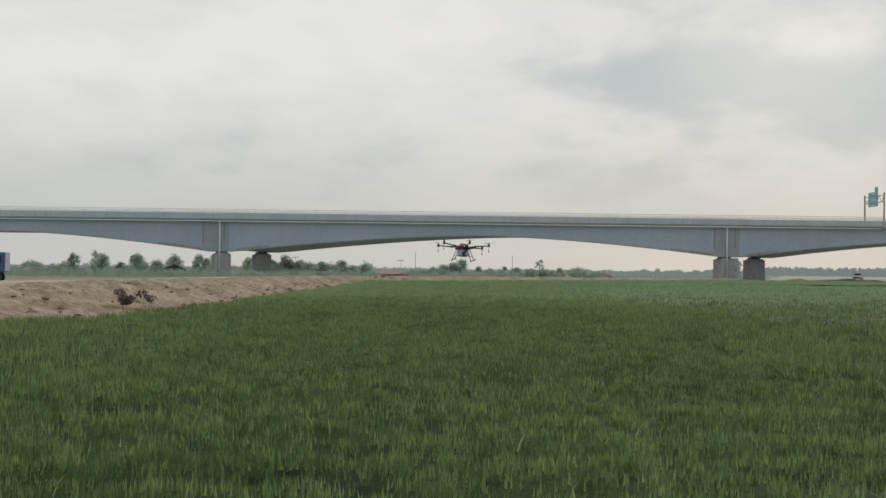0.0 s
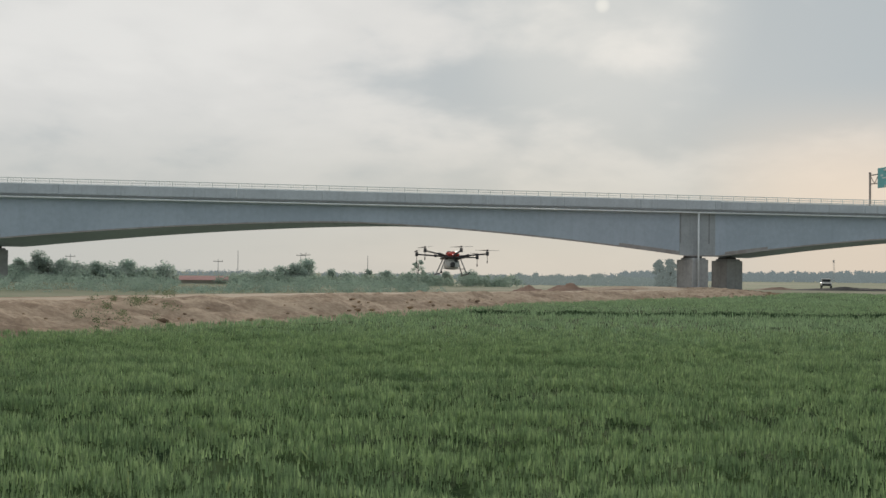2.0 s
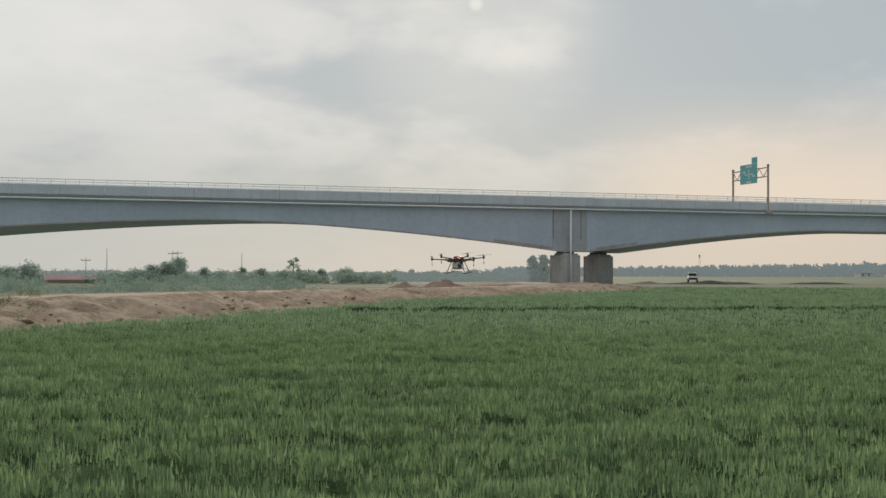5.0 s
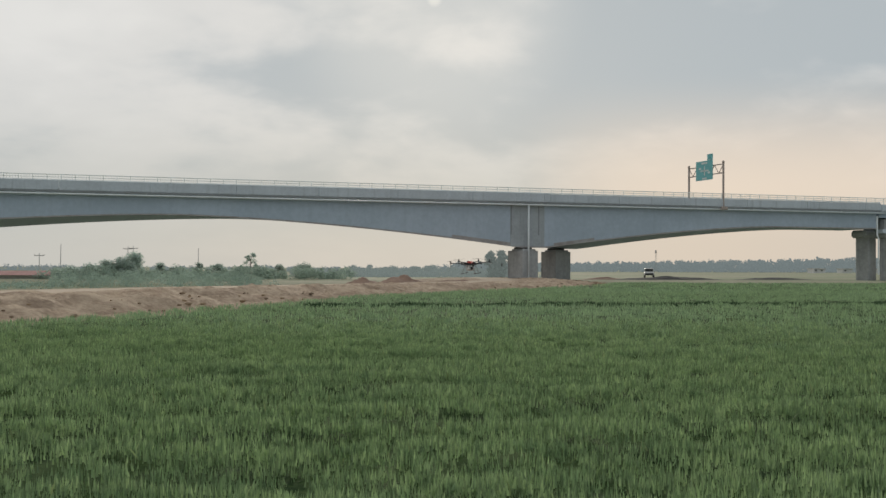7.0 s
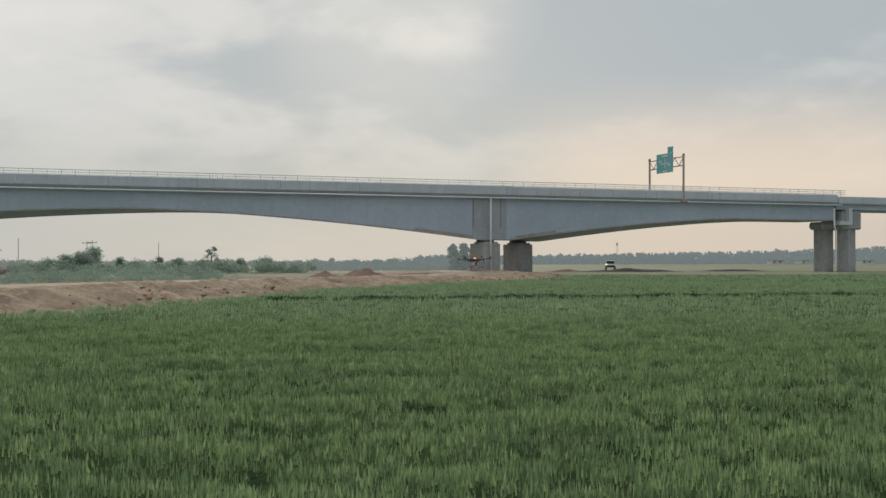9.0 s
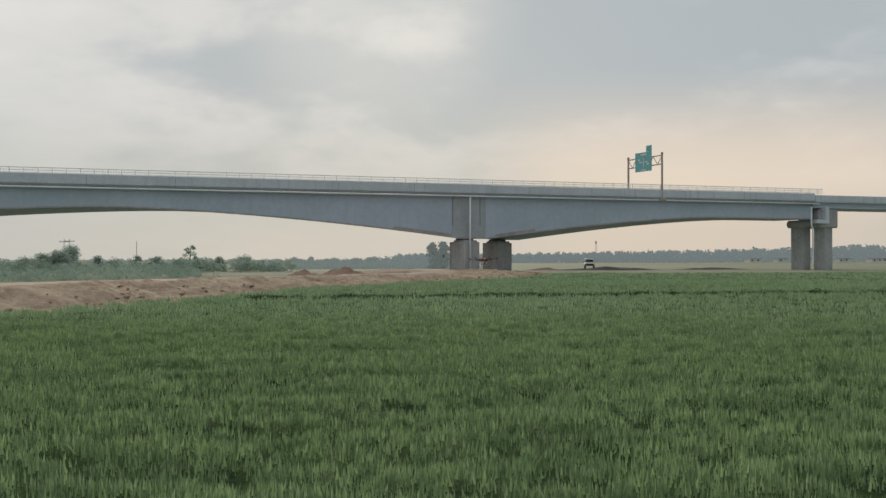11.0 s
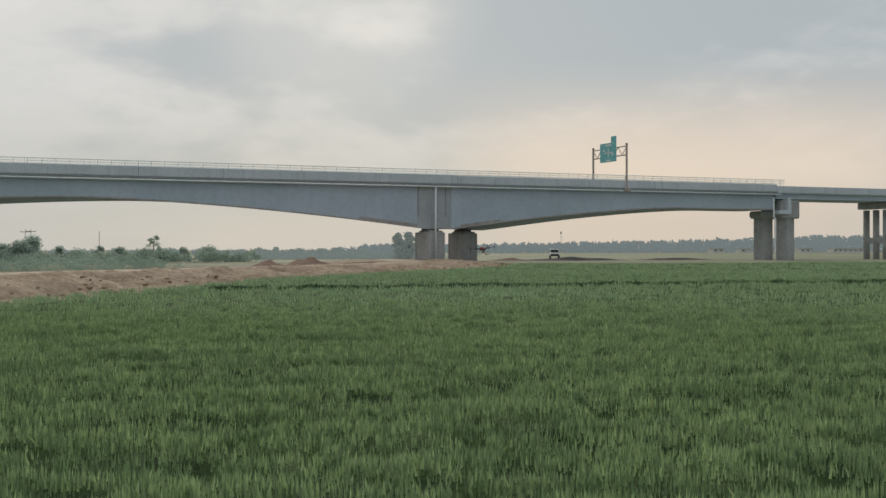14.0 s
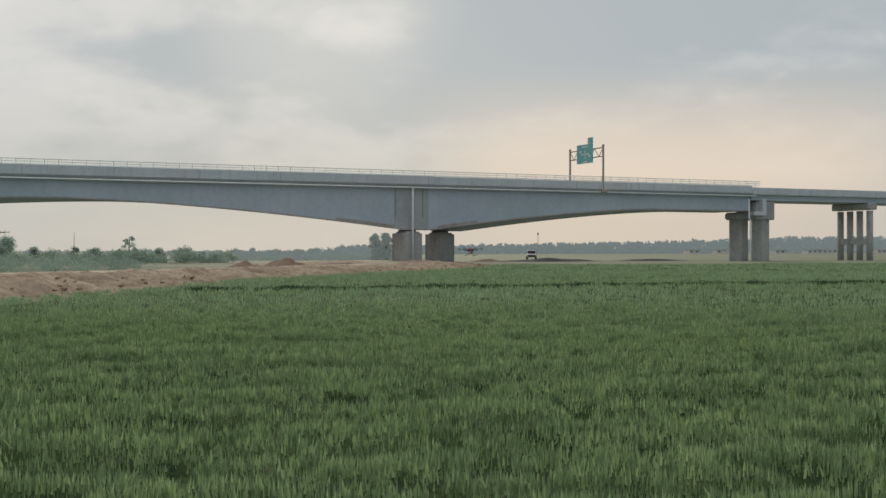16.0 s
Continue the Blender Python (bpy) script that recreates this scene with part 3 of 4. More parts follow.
def build_piers():
    # inner piers: two squat columns set on a skew line
    for p, nx, rx in ((P2, 0.1, 6.8), (P3, -1.0, 6.55)):
        pier = thing("bridge_pier", "two squat weathered concrete columns carrying the haunched girder", "bridge pier", "piers of the bridge")
        for dx, y, w in ((nx, FACE + 1.9, 2.95), (rx, FACE + 7.8, 3.1)):
            column(pier, p + dx, y, w, 2.85, 3.98, 22)
            column(pier, p + dx + 0.1, y - 0.05, w * 0.8, 2.3, 4.22, 22, 0.1)
            bearing(pier, p + dx, y, 4.2, 4.46, 1.9, 22)
    # outer piers with cap beams
    for p in (P1, P4):
        pier = thing("bridge_pier", "tall concrete end pier with a stepped cap beam", "bridge pier", "piers of the bridge")
        bm = bmesh.new()
        if p == P4:
            box(bm, (p - 0.7, FACE + 2.6, 6.45), (p + 2.9, FACE + 5.8, 7.62), 0.32)
            part("cap_beam", bm, PIERS, pier)
            bm = bmesh.new()
            box(bm, (p + 1.3, FACE + 0.4, 6.4), (p + 5.0, FACE + 5.4, 9.2), 0.22)
            part("rear_cap", bm, PIERS, pier)
            stand = ((1.25, FACE + 4.6, 2.35, 7.0), (3.3, FACE + 1.9, 2.2, 7.0))
        else:
            box(bm, (p - 2.1, FACE + 0.2, 6.3), (p + 2.1, FACE + 8.0, 7.45), 0.22)
            part("cap_beam", bm, PIERS, pier)
            stand = ((0.0, FACE + 1.5, 2.8, 6.5), (0.2, FACE + 6.0, 2.8, 6.5))
        for dx, y, w, top in stand:
            column(pier, p + dx, y, w, w * 0.95, top, 22, 0.2)
        bm = bmesh.new()
        rod(bm, (p - 0.55, FACE - 0.05, 9.6), (p - 0.55, FACE - 0.05, 6.6), 0.12, sides=10)
        rod(bm, (p - 0.55, FACE - 0.05, 6.65), (p - 0.3, FACE - 0.05, 6.3), 0.12, sides=10)
        rod(bm, (p - 0.3, FACE - 0.05, 6.35), (p - 0.3, FACE - 0.05, 0.9), 0.12, sides=10)
        part("downpipe", bm, PIPE, pier, "white plastic downpipe")
    # approach trestles
    for p in (P4 + 25.2, P4 + 48.0):
        pier = thing("trestle_pier", "trestle of four round concrete columns with a cross-beam", "bridge pier", "piers of the bridge")
        bm = bmesh.new()
        box(bm, (p - 0.95, FACE + 0.1, 8.3), (p + 0.95, FACE + 8.6, 9.40), 0.2)
        part("cap_beam", bm, PIERS, pier)
        bm = bmesh.new()
        box(bm, (p - 0.35, FACE + 0.9, 2.6), (p + 0.35, FACE + 7.4, 3.6), 0.05)
        part("cross_beam", bm, PIERS, pier)
        for k in range(4):
            bm = bmesh.new()
            rod(bm, (p, FACE + 0.9 + 2.15 * k, -0.5), (p, FACE + 0.9 + 2.15 * k, 8.15), 0.52, sides=16)
            part("column", bm, PIERS, pier, smooth=True)


def build_gantry():
    u, y0, y1 = 89.5, FACE + 0.1, FACE + 9.2
    g = thing("sign_gantry", "steel sign gantry over the deck with a green road sign", "road sign")
    for y in (y0, y1):
        bm = bmesh.new()
        rod(bm, (u, y, 10.2), (u, y, 16.75), 0.15, sides=12)
        post = part("post", bm, GANTRY, g, "brown painted steel post")
        bm = bmesh.new()
        bmesh.ops.create_uvsphere(bm, u_segments=10, v_segments=6, radius=0.2, matrix=Matrix.Translation((u, y, 16.78)))
        part("cap", bm, GANTRY, post)
    bm = bmesh.new()
    box(bm, (u - 0.5, y0 - 0.4, 10.0), (u + 0.5, y0 + 0.2, 10.45), 0.04)
    part("bracket", bm, GANTRY, g)
    for z in (16.5, 15.25):
        bm = bmesh.new()
        rod(bm, (u, y0, z), (u, y1, z), 0.085)
        part("chord", bm, GANTRY, g)
    n = 8
    for k in range(n):
        bm = bmesh.new()
        a, b = y0 + (y1 - y0) * k / n, y0 + (y1 - y0) * (k + 1) / n
        rod(bm, (u, a, 15.25 if k % 2 else 16.5), (u, b, 16.5 if k % 2 else 15.25), 0.055, sides=6)
        part("brace", bm, GANTRY, g)
    # the panel faces traffic coming up the road
    bm = bmesh.new()
    box(bm, (u - 0.25, y0 + 2.4, 14.5), (u - 0.17, y0 + 6.8, 17.3), 0.02)
    panel = part("sign_panel", bm, SIGN, g, "green road sign panel with white writing")
    bm = bmesh.new()
    box(bm, (u - 0.25, y0 + 2.4, 17.32), (u - 0.17, y0 + 3.8, 18.2), 0.02)
    part("exit_tab", bm, SIGN, g, "small green tab above the sign")
    for name, lo, hi in (("crossroads_bar", (y0 + 3.0, 15.55), (y0 + 5.2, 15.75)), ("crossroads_bar", (y0 + 3.98, 14.95), (y0 + 4.2, 16.35)),
                         ("text_bar", (y0 + 3.3, 16.62), (y0 + 4.9, 16.9)), ("text_bar", (y0 + 2.6, 15.2), (y0 + 3.2, 15.5)), ("text_bar", (y0 + 5.0, 15.9), (y0 + 5.6, 16.15)),
                         ("text_bar", (y0 + 3.5, 14.4), (y0 + 4.7, 14.65))):
        bm = bmesh.new()
        box(bm, (u - 0.265, lo[0] + 0.4, lo[1] + 0.2), (u - 0.252, hi[0] + 0.4, hi[1] + 0.2))
        part(name, bm, WHITE, panel, "white bar")


build_bridge()
build_piers()
build_gantry()

# ================= wheat =================


def crop_swell(x, y):
    """The crop stands higher and lower in lumps drawn out across the rows."""
    return fbm(x * 0.5, y, 1.7, 5, 3) * 0.045 + fbm(x * 0.6, y, 9.0, 6, 2) * 0.03 + fbm(x * 0.6, y, 0.75, 7, 2) * 0.035 + 0.022 * np.sin(6.0 * (x * 0.30 + y * 0.95) + 3.0 * fbm(x, y, 3.0, 12, 2))


def blades(name, xy, per, height, width, spread, lean, mat, seed, length=(0.07, 0.14), simple=False):
    """Upright pointed blades in tufts at xy, five corners each."""
    rng = np.random.RandomState(seed)
    n = len(xy) * per
    p = np.repeat(xy, per, 0) + rng.normal(0, spread, (n, 2))
    swell = crop_swell(p[:, 0], p[:, 1])
    tuft = np.repeat(0.012 - 0.15 * rng.rand(len(xy)) ** 2.4, per)
    h = height + rng.uniform(-0.030, 0.014, n) + swell + tuft
    w = width * rng.uniform(0.7, 1.3, n)
    a = rng.uniform(0, 2 * np.pi, n)
    across = np.stack([np.cos(a), np.sin(a)], 1) * w[:, None] / 2
    b = rng.uniform(0, 2 * np.pi, n)
    tip = np.stack([np.cos(b), np.sin(b)], 1) * (lean * np.abs(rng.normal(0, 1, n)))[:, None]
    if simple:
        v = np.zeros((n, 3, 3))
        base = np.maximum(h - rng.uniform(length[0], length[1], n), 0.02)
        v[:, 0, :2], v[:, 1, :2], v[:, 2, :2] = p - across, p + across, p + tip
        v[:, 0, 2] = v[:, 1, 2] = base
        v[:, 2, 2] = h
        return quads(name, v.reshape(-1, 3), np.arange(n * 3), np.full(n, 3), mat)
    v = np.zeros((n, 5, 3))
    v[:, 0, :2], v[:, 1, :2] = p - across, p + across
    base = np.maximum(h - rng.uniform(length[0], length[1], n), 0.02)
    v[:, 0, 2] = v[:, 1, 2] = base
    m = p + tip * 0.32
    zm = base + (h - base) * 0.62
    v[:, 2, :2], v[:, 3, :2] = m + across * 0.85, m - across * 0.85
    v[:, 2, 2] = v[:, 3, 2] = zm
    v[:, 4, :2] = p + tip
    v[:, 4, 2] = h
    k = np.arange(n)[:, None] * 5
    idx = (k + np.array([[0, 1, 2, 3, 3, 2, 4]])).ravel()
    ob = quads(name, v.reshape(-1, 3), idx, np.tile([4, 3], n), mat)
    return ob


GAP0, GAP1 = 33.3, 35.4      # ditch between two plots, drifting nearer along x
DRIFT = 0.135


def field_back(x):
    """The far edge of the sown field."""
    return np.interp(x, [35, 42, 52, 70, 190], [88, 84, 77, 76, 72])


def in_field(x, y, margin=0.0):
    ok = x > foot_x(y) + 0.15 + margin + 0.35 * fbm(x, y, 5.0, 8, 2)
    ok &= y < field_back(x) + 0.5 * fbm(x, y, 6.0, 8, 2)
    ok &= ~((y > GAP0 - x * DRIFT) & (y < GAP1 - x * DRIFT) & (x > 7.4))
    return ok


ROW_TURN = radians(18)
ROW_STEP = 0.43


def scatter(n, x0, x1, y0, y1, seed, rows=False):
    """Tufts over a stretch of the field; rows: drawn together along the drill rows."""
    rng = np.random.RandomState(seed)
    x, y = rng.uniform(x0, x1, n), rng.uniform(y0, y1, n)
    if rows:
        c, q = math.cos(ROW_TURN), math.sin(ROW_TURN)
        across, along = x * q + y * c, x * c - y * q
        wave = 0.10 * fbm(along, across, 5.0, 9, 2)
        across = (np.round(across / ROW_STEP) * ROW_STEP) + wave + rng.normal(0, 0.085, n)
        x, y = across * q + along * c, across * c - along * q
    keep = in_field(x, y)
    keep &= fbm(x * 0.8, y, 1.3, 10, 3) > -0.62
    return np.stack([x[keep], y[keep]], 1)


def wedge(xy, az0, az1, r0, r1):
    az = np.degrees(np.arctan2(xy[:, 0], xy[:, 1]))
    r = np.hypot(xy[:, 0], xy[:, 1])
    return xy[(az > az0) & (az < az1) & (r > r0) & (r < r1)]


def build_wheat():
    tag = "dense green young wheat standing in the field"
    near = wedge(scatter(66000, -4, 21, 1, 25, 1, True), -16, 52, 3.2, 25)
    blend = np.random.RandomState(41)
    near = near[blend.rand(len(near)) > np.clip((np.hypot(near[:, 0], near[:, 1]) - 16) / 9, 0, 1)]
    apron = scatter(8000, 2, 15, -1, 11, 17, True)
    apron = apron[(np.degrees(np.arctan2(apron[:, 0], apron[:, 1])) > 51.5)]
    tagged(blades("wheat_field", near, 15, 0.66, 0.0125, 0.034, 0.010, WHEAT, 11, (0.045, 0.085), True), tag, "wheat", kind="stuff")
    mid = wedge(scatter(58000, -6, 60, 10, 64, 2), -16, 52, 16, 62)
    mid = mid[blend.rand(len(mid)) < np.clip((np.hypot(mid[:, 0], mid[:, 1]) - 15) / 8, 0, 1)]
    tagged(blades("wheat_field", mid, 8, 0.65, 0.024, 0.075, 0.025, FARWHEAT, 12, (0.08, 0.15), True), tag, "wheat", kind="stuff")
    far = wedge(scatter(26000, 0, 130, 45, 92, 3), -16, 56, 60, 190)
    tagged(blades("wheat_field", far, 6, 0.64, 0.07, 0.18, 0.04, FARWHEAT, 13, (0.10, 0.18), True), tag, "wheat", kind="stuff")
    # the stretch passed first is coloured darker for a dimmer exposure, thinning out into the rest
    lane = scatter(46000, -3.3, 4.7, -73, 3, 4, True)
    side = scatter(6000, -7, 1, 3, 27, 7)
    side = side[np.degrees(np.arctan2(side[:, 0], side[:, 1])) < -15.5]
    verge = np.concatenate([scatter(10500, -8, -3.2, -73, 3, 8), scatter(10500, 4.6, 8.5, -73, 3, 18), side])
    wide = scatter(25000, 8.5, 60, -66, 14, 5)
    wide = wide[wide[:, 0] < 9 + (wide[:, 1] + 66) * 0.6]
    for mat, far_mat, words, pick in ((WHEAT, FARWHEAT, tag, True), (DIMWHEAT, DIMWHEAT, "dense green wheat at the field's near end, darkened for low exposure", False)):
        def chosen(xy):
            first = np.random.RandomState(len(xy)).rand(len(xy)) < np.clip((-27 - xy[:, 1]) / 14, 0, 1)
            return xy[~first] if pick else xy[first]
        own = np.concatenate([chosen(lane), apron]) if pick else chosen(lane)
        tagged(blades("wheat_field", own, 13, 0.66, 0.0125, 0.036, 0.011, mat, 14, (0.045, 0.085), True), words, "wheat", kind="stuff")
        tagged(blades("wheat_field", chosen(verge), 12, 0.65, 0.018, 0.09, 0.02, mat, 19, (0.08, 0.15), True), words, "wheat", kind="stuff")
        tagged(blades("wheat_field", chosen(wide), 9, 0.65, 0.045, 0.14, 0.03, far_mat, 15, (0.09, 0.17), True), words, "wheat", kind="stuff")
    # dark blades added along the ditch, for the shaded face of the farther plot
    rw = np.random.RandomState(21)
    wx = 7.2 + 68 * rw.rand(6500)
    wy = GAP1 - wx * DRIFT - rw.uniform(0.0, 0.5, 6500) + 0.25 * fbm(wx, wx * 0, 7.0, 3, 2)
    tagged(blades("ditch_weeds", np.stack([wx, wy], 1), 3, 0.60, 0.09, 0.08, 0.03, EDGESHADE, 22, (0.5, 0.7)), "strip of dark blades along the ditch, painting the shaded plot edge", "weeds", kind="stuff")
    rng = np.random.RandomState(6)
    pale = near[rng.permutation(len(near))[:1400]]
    lanep = lane[rng.permutation(len(lane))[:1200]]
    tagged(blades("pale_wheat", np.concatenate([pale, lanep]), 1, 0.69, 0.009, 0.03, 0.10, STRAW, 16), "scattered pale yellow-green wheat blades among the green", "wheat", kind="stuff")
    # the lower growth as one sheet, shade between blades put into its dark colour
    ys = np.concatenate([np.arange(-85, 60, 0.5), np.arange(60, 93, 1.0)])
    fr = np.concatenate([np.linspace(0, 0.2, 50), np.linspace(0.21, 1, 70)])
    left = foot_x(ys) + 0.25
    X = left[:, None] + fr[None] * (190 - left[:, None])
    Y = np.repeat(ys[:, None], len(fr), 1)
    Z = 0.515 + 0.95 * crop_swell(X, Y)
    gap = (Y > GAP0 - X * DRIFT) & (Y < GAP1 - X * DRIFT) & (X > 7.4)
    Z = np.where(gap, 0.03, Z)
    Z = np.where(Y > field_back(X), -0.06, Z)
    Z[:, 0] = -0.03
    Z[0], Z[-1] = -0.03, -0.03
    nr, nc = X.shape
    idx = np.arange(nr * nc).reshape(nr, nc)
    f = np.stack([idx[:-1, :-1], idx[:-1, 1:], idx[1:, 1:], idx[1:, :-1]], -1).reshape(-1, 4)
    ob = quads("wheat_shade_sheet", np.stack([X, Y, Z], -1).reshape(-1, 3), f.ravel(), np.full(len(f), 4), UNDER)
    tagged(ob, "lower wheat growth as a sheet, painted dark for shade between blades", "wheat", kind="stuff")


build_wheat()

# ================= trees and brush =================


def leaf_cloud(rng, centres, radii, count, size):
    """Small folded leaf sprays round several centres, with an uneven outline."""
    k = rng.randint(0, len(centres), count)
    d = rng.normal(0, 1, (count, 3))
    d /= np.linalg.norm(d, axis=1)[:, None]
    r = rng.uniform(0.1, 1.0, count) ** 0.5 * (1 + 0.12 * rng.normal(0, 1, count))
    c = centres[k] + d * (radii[k] * r)[:, None] * np.array([1, 1, 0.85])
    a = rng.normal(0, 1, (count, 3))
    a /= np.linalg.norm(a, axis=1)[:, None]
    b = np.cross(a, rng.normal(0, 1, (count, 3)))
    b /= np.linalg.norm(b, axis=1)[:, None] + 1e-9
    s = size * rng.uniform(0.6, 1.4, count)[:, None]
    v = np.stack([c - a * s, c - b * s * 0.55, c + a * s, c + b * s * 0.55], 1)
    v[:, 1] += np.cross(a, b) * s * 0.2
    v[:, 3] += np.cross(a, b) * s * 0.2
    return v.reshape(-1, 3)


def make_tree(shape, seed, mat):
    """One unit-high tree; shape: (crown width over height, crown start, blobs, leaves)."""
    wide, start, blobs, leaves, size = shape
    rng = np.random.RandomState(seed)
    t = thing("tree", "leafy green tree behind the bank", "tree", "trees behind the bridge")
    bm = bmesh.new()
    rod(bm, (0, 0, -0.05), (0.01, 0, start + 0.12), 0.022, 0.015, 7)
    rod(bm, (0.01, 0, start + 0.1), (0.0, 0.01, 0.85), 0.015, 0.004, 6)
    for k in range(7):
        a = k * 2.4 + rng.uniform(-0.4, 0.4)
        z0 = start + (0.75 - start) * k / 8
        reach = wide * 0.42 * (1 - 0.5 * abs(k / 7 - 0.35))
        tip = (math.cos(a) * reach, math.sin(a) * reach, z0 + 0.16)
        rod(bm, (0, 0, z0), tip, 0.009, 0.003, 5)
    part("trunk", bm, BARK, t)
    cen = []
    rad = []
    for k in range(blobs):
        q = (k + rng.uniform(0, 1)) / blobs
        z = start + (0.93 - start) * q
        prof = math.sin(math.pi * min(1, 0.18 + 0.80 * q)) ** 0.6
        a = rng.uniform(0, 6.28)
        rr = wide * 0.5 * prof * rng.uniform(0.25, 0.85)
        cen.append((math.cos(a) * rr, math.sin(a) * rr, z))
        rad.append(wide * rng.uniform(0.17, 0.28))
    v = leaf_cloud(rng, np.array(cen), np.array(rad), leaves, size)
    n = len(v) // 4
    quads("crown", v, np.arange(n * 4), np.full(n, 4), mat, t)
    return t


KINDS = {}


def plant(kind, x, y, height, seed=0, broad=1.0):
    shapes = {
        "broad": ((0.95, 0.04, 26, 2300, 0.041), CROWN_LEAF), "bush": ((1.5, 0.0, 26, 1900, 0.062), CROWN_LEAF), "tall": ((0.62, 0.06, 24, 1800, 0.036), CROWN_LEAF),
        "lone": ((0.42, 0.30, 9, 650, 0.026), CROWN_LEAF), "far": ((1.1, 0.02, 20, 1300, 0.06), HAZELEAF), "poplar": ((0.40, 0.02, 40, 3000, 0.030), POPLAR), "scrub": ((1.9, 0.0, 22, 1500, 0.075), CROWN_LEAF),
    }
    key = (kind, seed % 3)
    m = pose(x, y, -0.05, 0, 0, (seed * 77) % 360) @ Matrix.Diagonal((height * broad, height * broad, height, 1))
    if key not in KINDS:
        KINDS[key] = make_tree(shapes[kind][0], 30 + len(KINDS), shapes[kind][1])
        KINDS[key].matrix_basis = m
        return KINDS[key]
    src = KINDS[key]
    c = copy_thing(src, Matrix.Identity(4))
    c.matrix_basis = m
    return c


def at_depth(x, z, y, base=172.0):
    """A place worked out on one plane, carried back to the depth y along the ray from the eye."""
    return x * y / base, EYE + (z - EYE) * y / base


BANK_WEEDS = [(-2.5, 29.0), (-2.9, 27.2), (-2.2, 32.0), (-2.9, 31.4), (-2.0, 41.0)]


def build_trees():
    rng = random.Random(4)
    B = 165.0
    rows = [("tall", -30.0, 3.0, 3.0), ("tall", -26.8, 3.9, 3.0), ("broad", -23.8, 2.8, 4.4), ("bush", -21.1, 2.1, 6.4), ("tall", -18.9, 2.6, 2.8), ("bush", -17.6, 2.0, 5.6), ("broad", -15.0, 2.9, 4.6), ("bush", -12.3, 1.7, 4.6), ("bush", -9.2, 2.2, 5.0),
            ("broad", -25.6, 3.0, 3.6), ("bush", -28.6, 2.1, 5.4),
            ("bush", 2.2, 1.15, 5.6), ("bush", 5.5, 1.5, 4.2), ("tall", 7.3, 2.25, 2.8), ("broad", 9.7, 2.6, 4.6), ("broad", 11.8, 3.35, 4.8), ("tall", 15.3, 1.9, 2.6), ("bush", 18.0, 1.3, 3.6),
            ("tall", 20.9, 2.0, 2.4), ("broad", 23.3, 1.75, 3.4), ("bush", 26.0, 1.0, 4.4), ("lone", 28.75, 3.85, 2.7), ("bush", 31.2, 1.1, 4.0), ("tall", 33.5, 1.75, 2.2), ("bush", 37.2, 1.7, 3.6)]
    size = {"tall": 0.62, "broad": 0.95, "bush": 1.5, "lone": 0.5}
    for k, (kind, u, z, w) in enumerate(rows):
        x, top = at_depth(u, z, B)
        high = top + 0.35
        plant(kind, x, B + rng.uniform(-3, 3), high, k, w * B / 172 / (size[kind] * high))
    # trees running on past the first spans
    for k in range(40):
        x = -175 + k * 3.7 + rng.uniform(-1.3, 1.3)
        if x > -31:
            break
        kind = rng.choice(["broad", "bush", "tall", "bush", "broad"])
        plant(kind, x, B + rng.uniform(-6, 4), rng.uniform(2.2, 4.2) * (0.75 if kind == "bush" else 1.0), k, 1.15)
    plant("lone", -66, B + 2, 5.2, 2)
    # low hedge along their feet
    rh = np.random.RandomState(12)
    hx = np.concatenate([rh.uniform(-180, -10.5, 520), rh.uniform(-1.5, 40.0, 190)])
    cen = np.stack([hx, 156 + rh.uniform(-4, 5, len(hx)), rh.uniform(0.1, 1.0, len(hx)) * (1.15 + 0.9 * np.clip(fbm(hx, hx * 0, 8.0, 5, 3), -0.6, 1.2))], 1)
    v = leaf_cloud(rh, cen, rh.uniform(0.6, 1.1, len(hx)), 62000, 0.125)
    v[:, 2] = np.maximum(v[:, 2], -0.1)
    n = len(v) // 4
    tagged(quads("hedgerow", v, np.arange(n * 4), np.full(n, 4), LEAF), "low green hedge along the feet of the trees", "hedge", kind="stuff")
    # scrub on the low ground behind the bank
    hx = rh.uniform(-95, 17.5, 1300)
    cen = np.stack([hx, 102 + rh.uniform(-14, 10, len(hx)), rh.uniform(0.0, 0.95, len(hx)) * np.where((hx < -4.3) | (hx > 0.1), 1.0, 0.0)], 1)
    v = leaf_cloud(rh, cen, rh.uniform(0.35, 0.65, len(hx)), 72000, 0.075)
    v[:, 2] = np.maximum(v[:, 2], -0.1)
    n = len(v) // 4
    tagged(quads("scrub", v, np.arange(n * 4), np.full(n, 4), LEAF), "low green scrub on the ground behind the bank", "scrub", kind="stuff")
    # row beyond, with more haze put into its leaf colour and emission
    F = 300.0
    rows = [(44.6, 1.75, 2.2), (47.1, 1.95, 1.5), (49.5, 1.6, 2.8), (51.8, 1.7, 2.6), (53.8, 1.75, 2.4), (56.0, 1.8, 2.6), (58.2, 1.85, 2.6), (60.5, 1.65, 2.6), (62.6, 1.4, 2.8), (64.8, 1.3, 2.8), (40.0, 1.25, 3.0), (42.2, 1.2, 3.0)]
    for k, (u, z, w) in enumerate(rows):
        x, top = at_depth(u, z, F)
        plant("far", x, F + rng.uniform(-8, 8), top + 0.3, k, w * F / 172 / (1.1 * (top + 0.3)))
    hx = rh.uniform(60, 122, 240)
    cen = np.stack([hx, 296 + rh.uniform(-4, 4, 240), rh.uniform(0.1, 1.0, 240)], 1)
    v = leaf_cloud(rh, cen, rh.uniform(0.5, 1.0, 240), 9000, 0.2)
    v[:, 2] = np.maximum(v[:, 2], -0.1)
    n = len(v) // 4
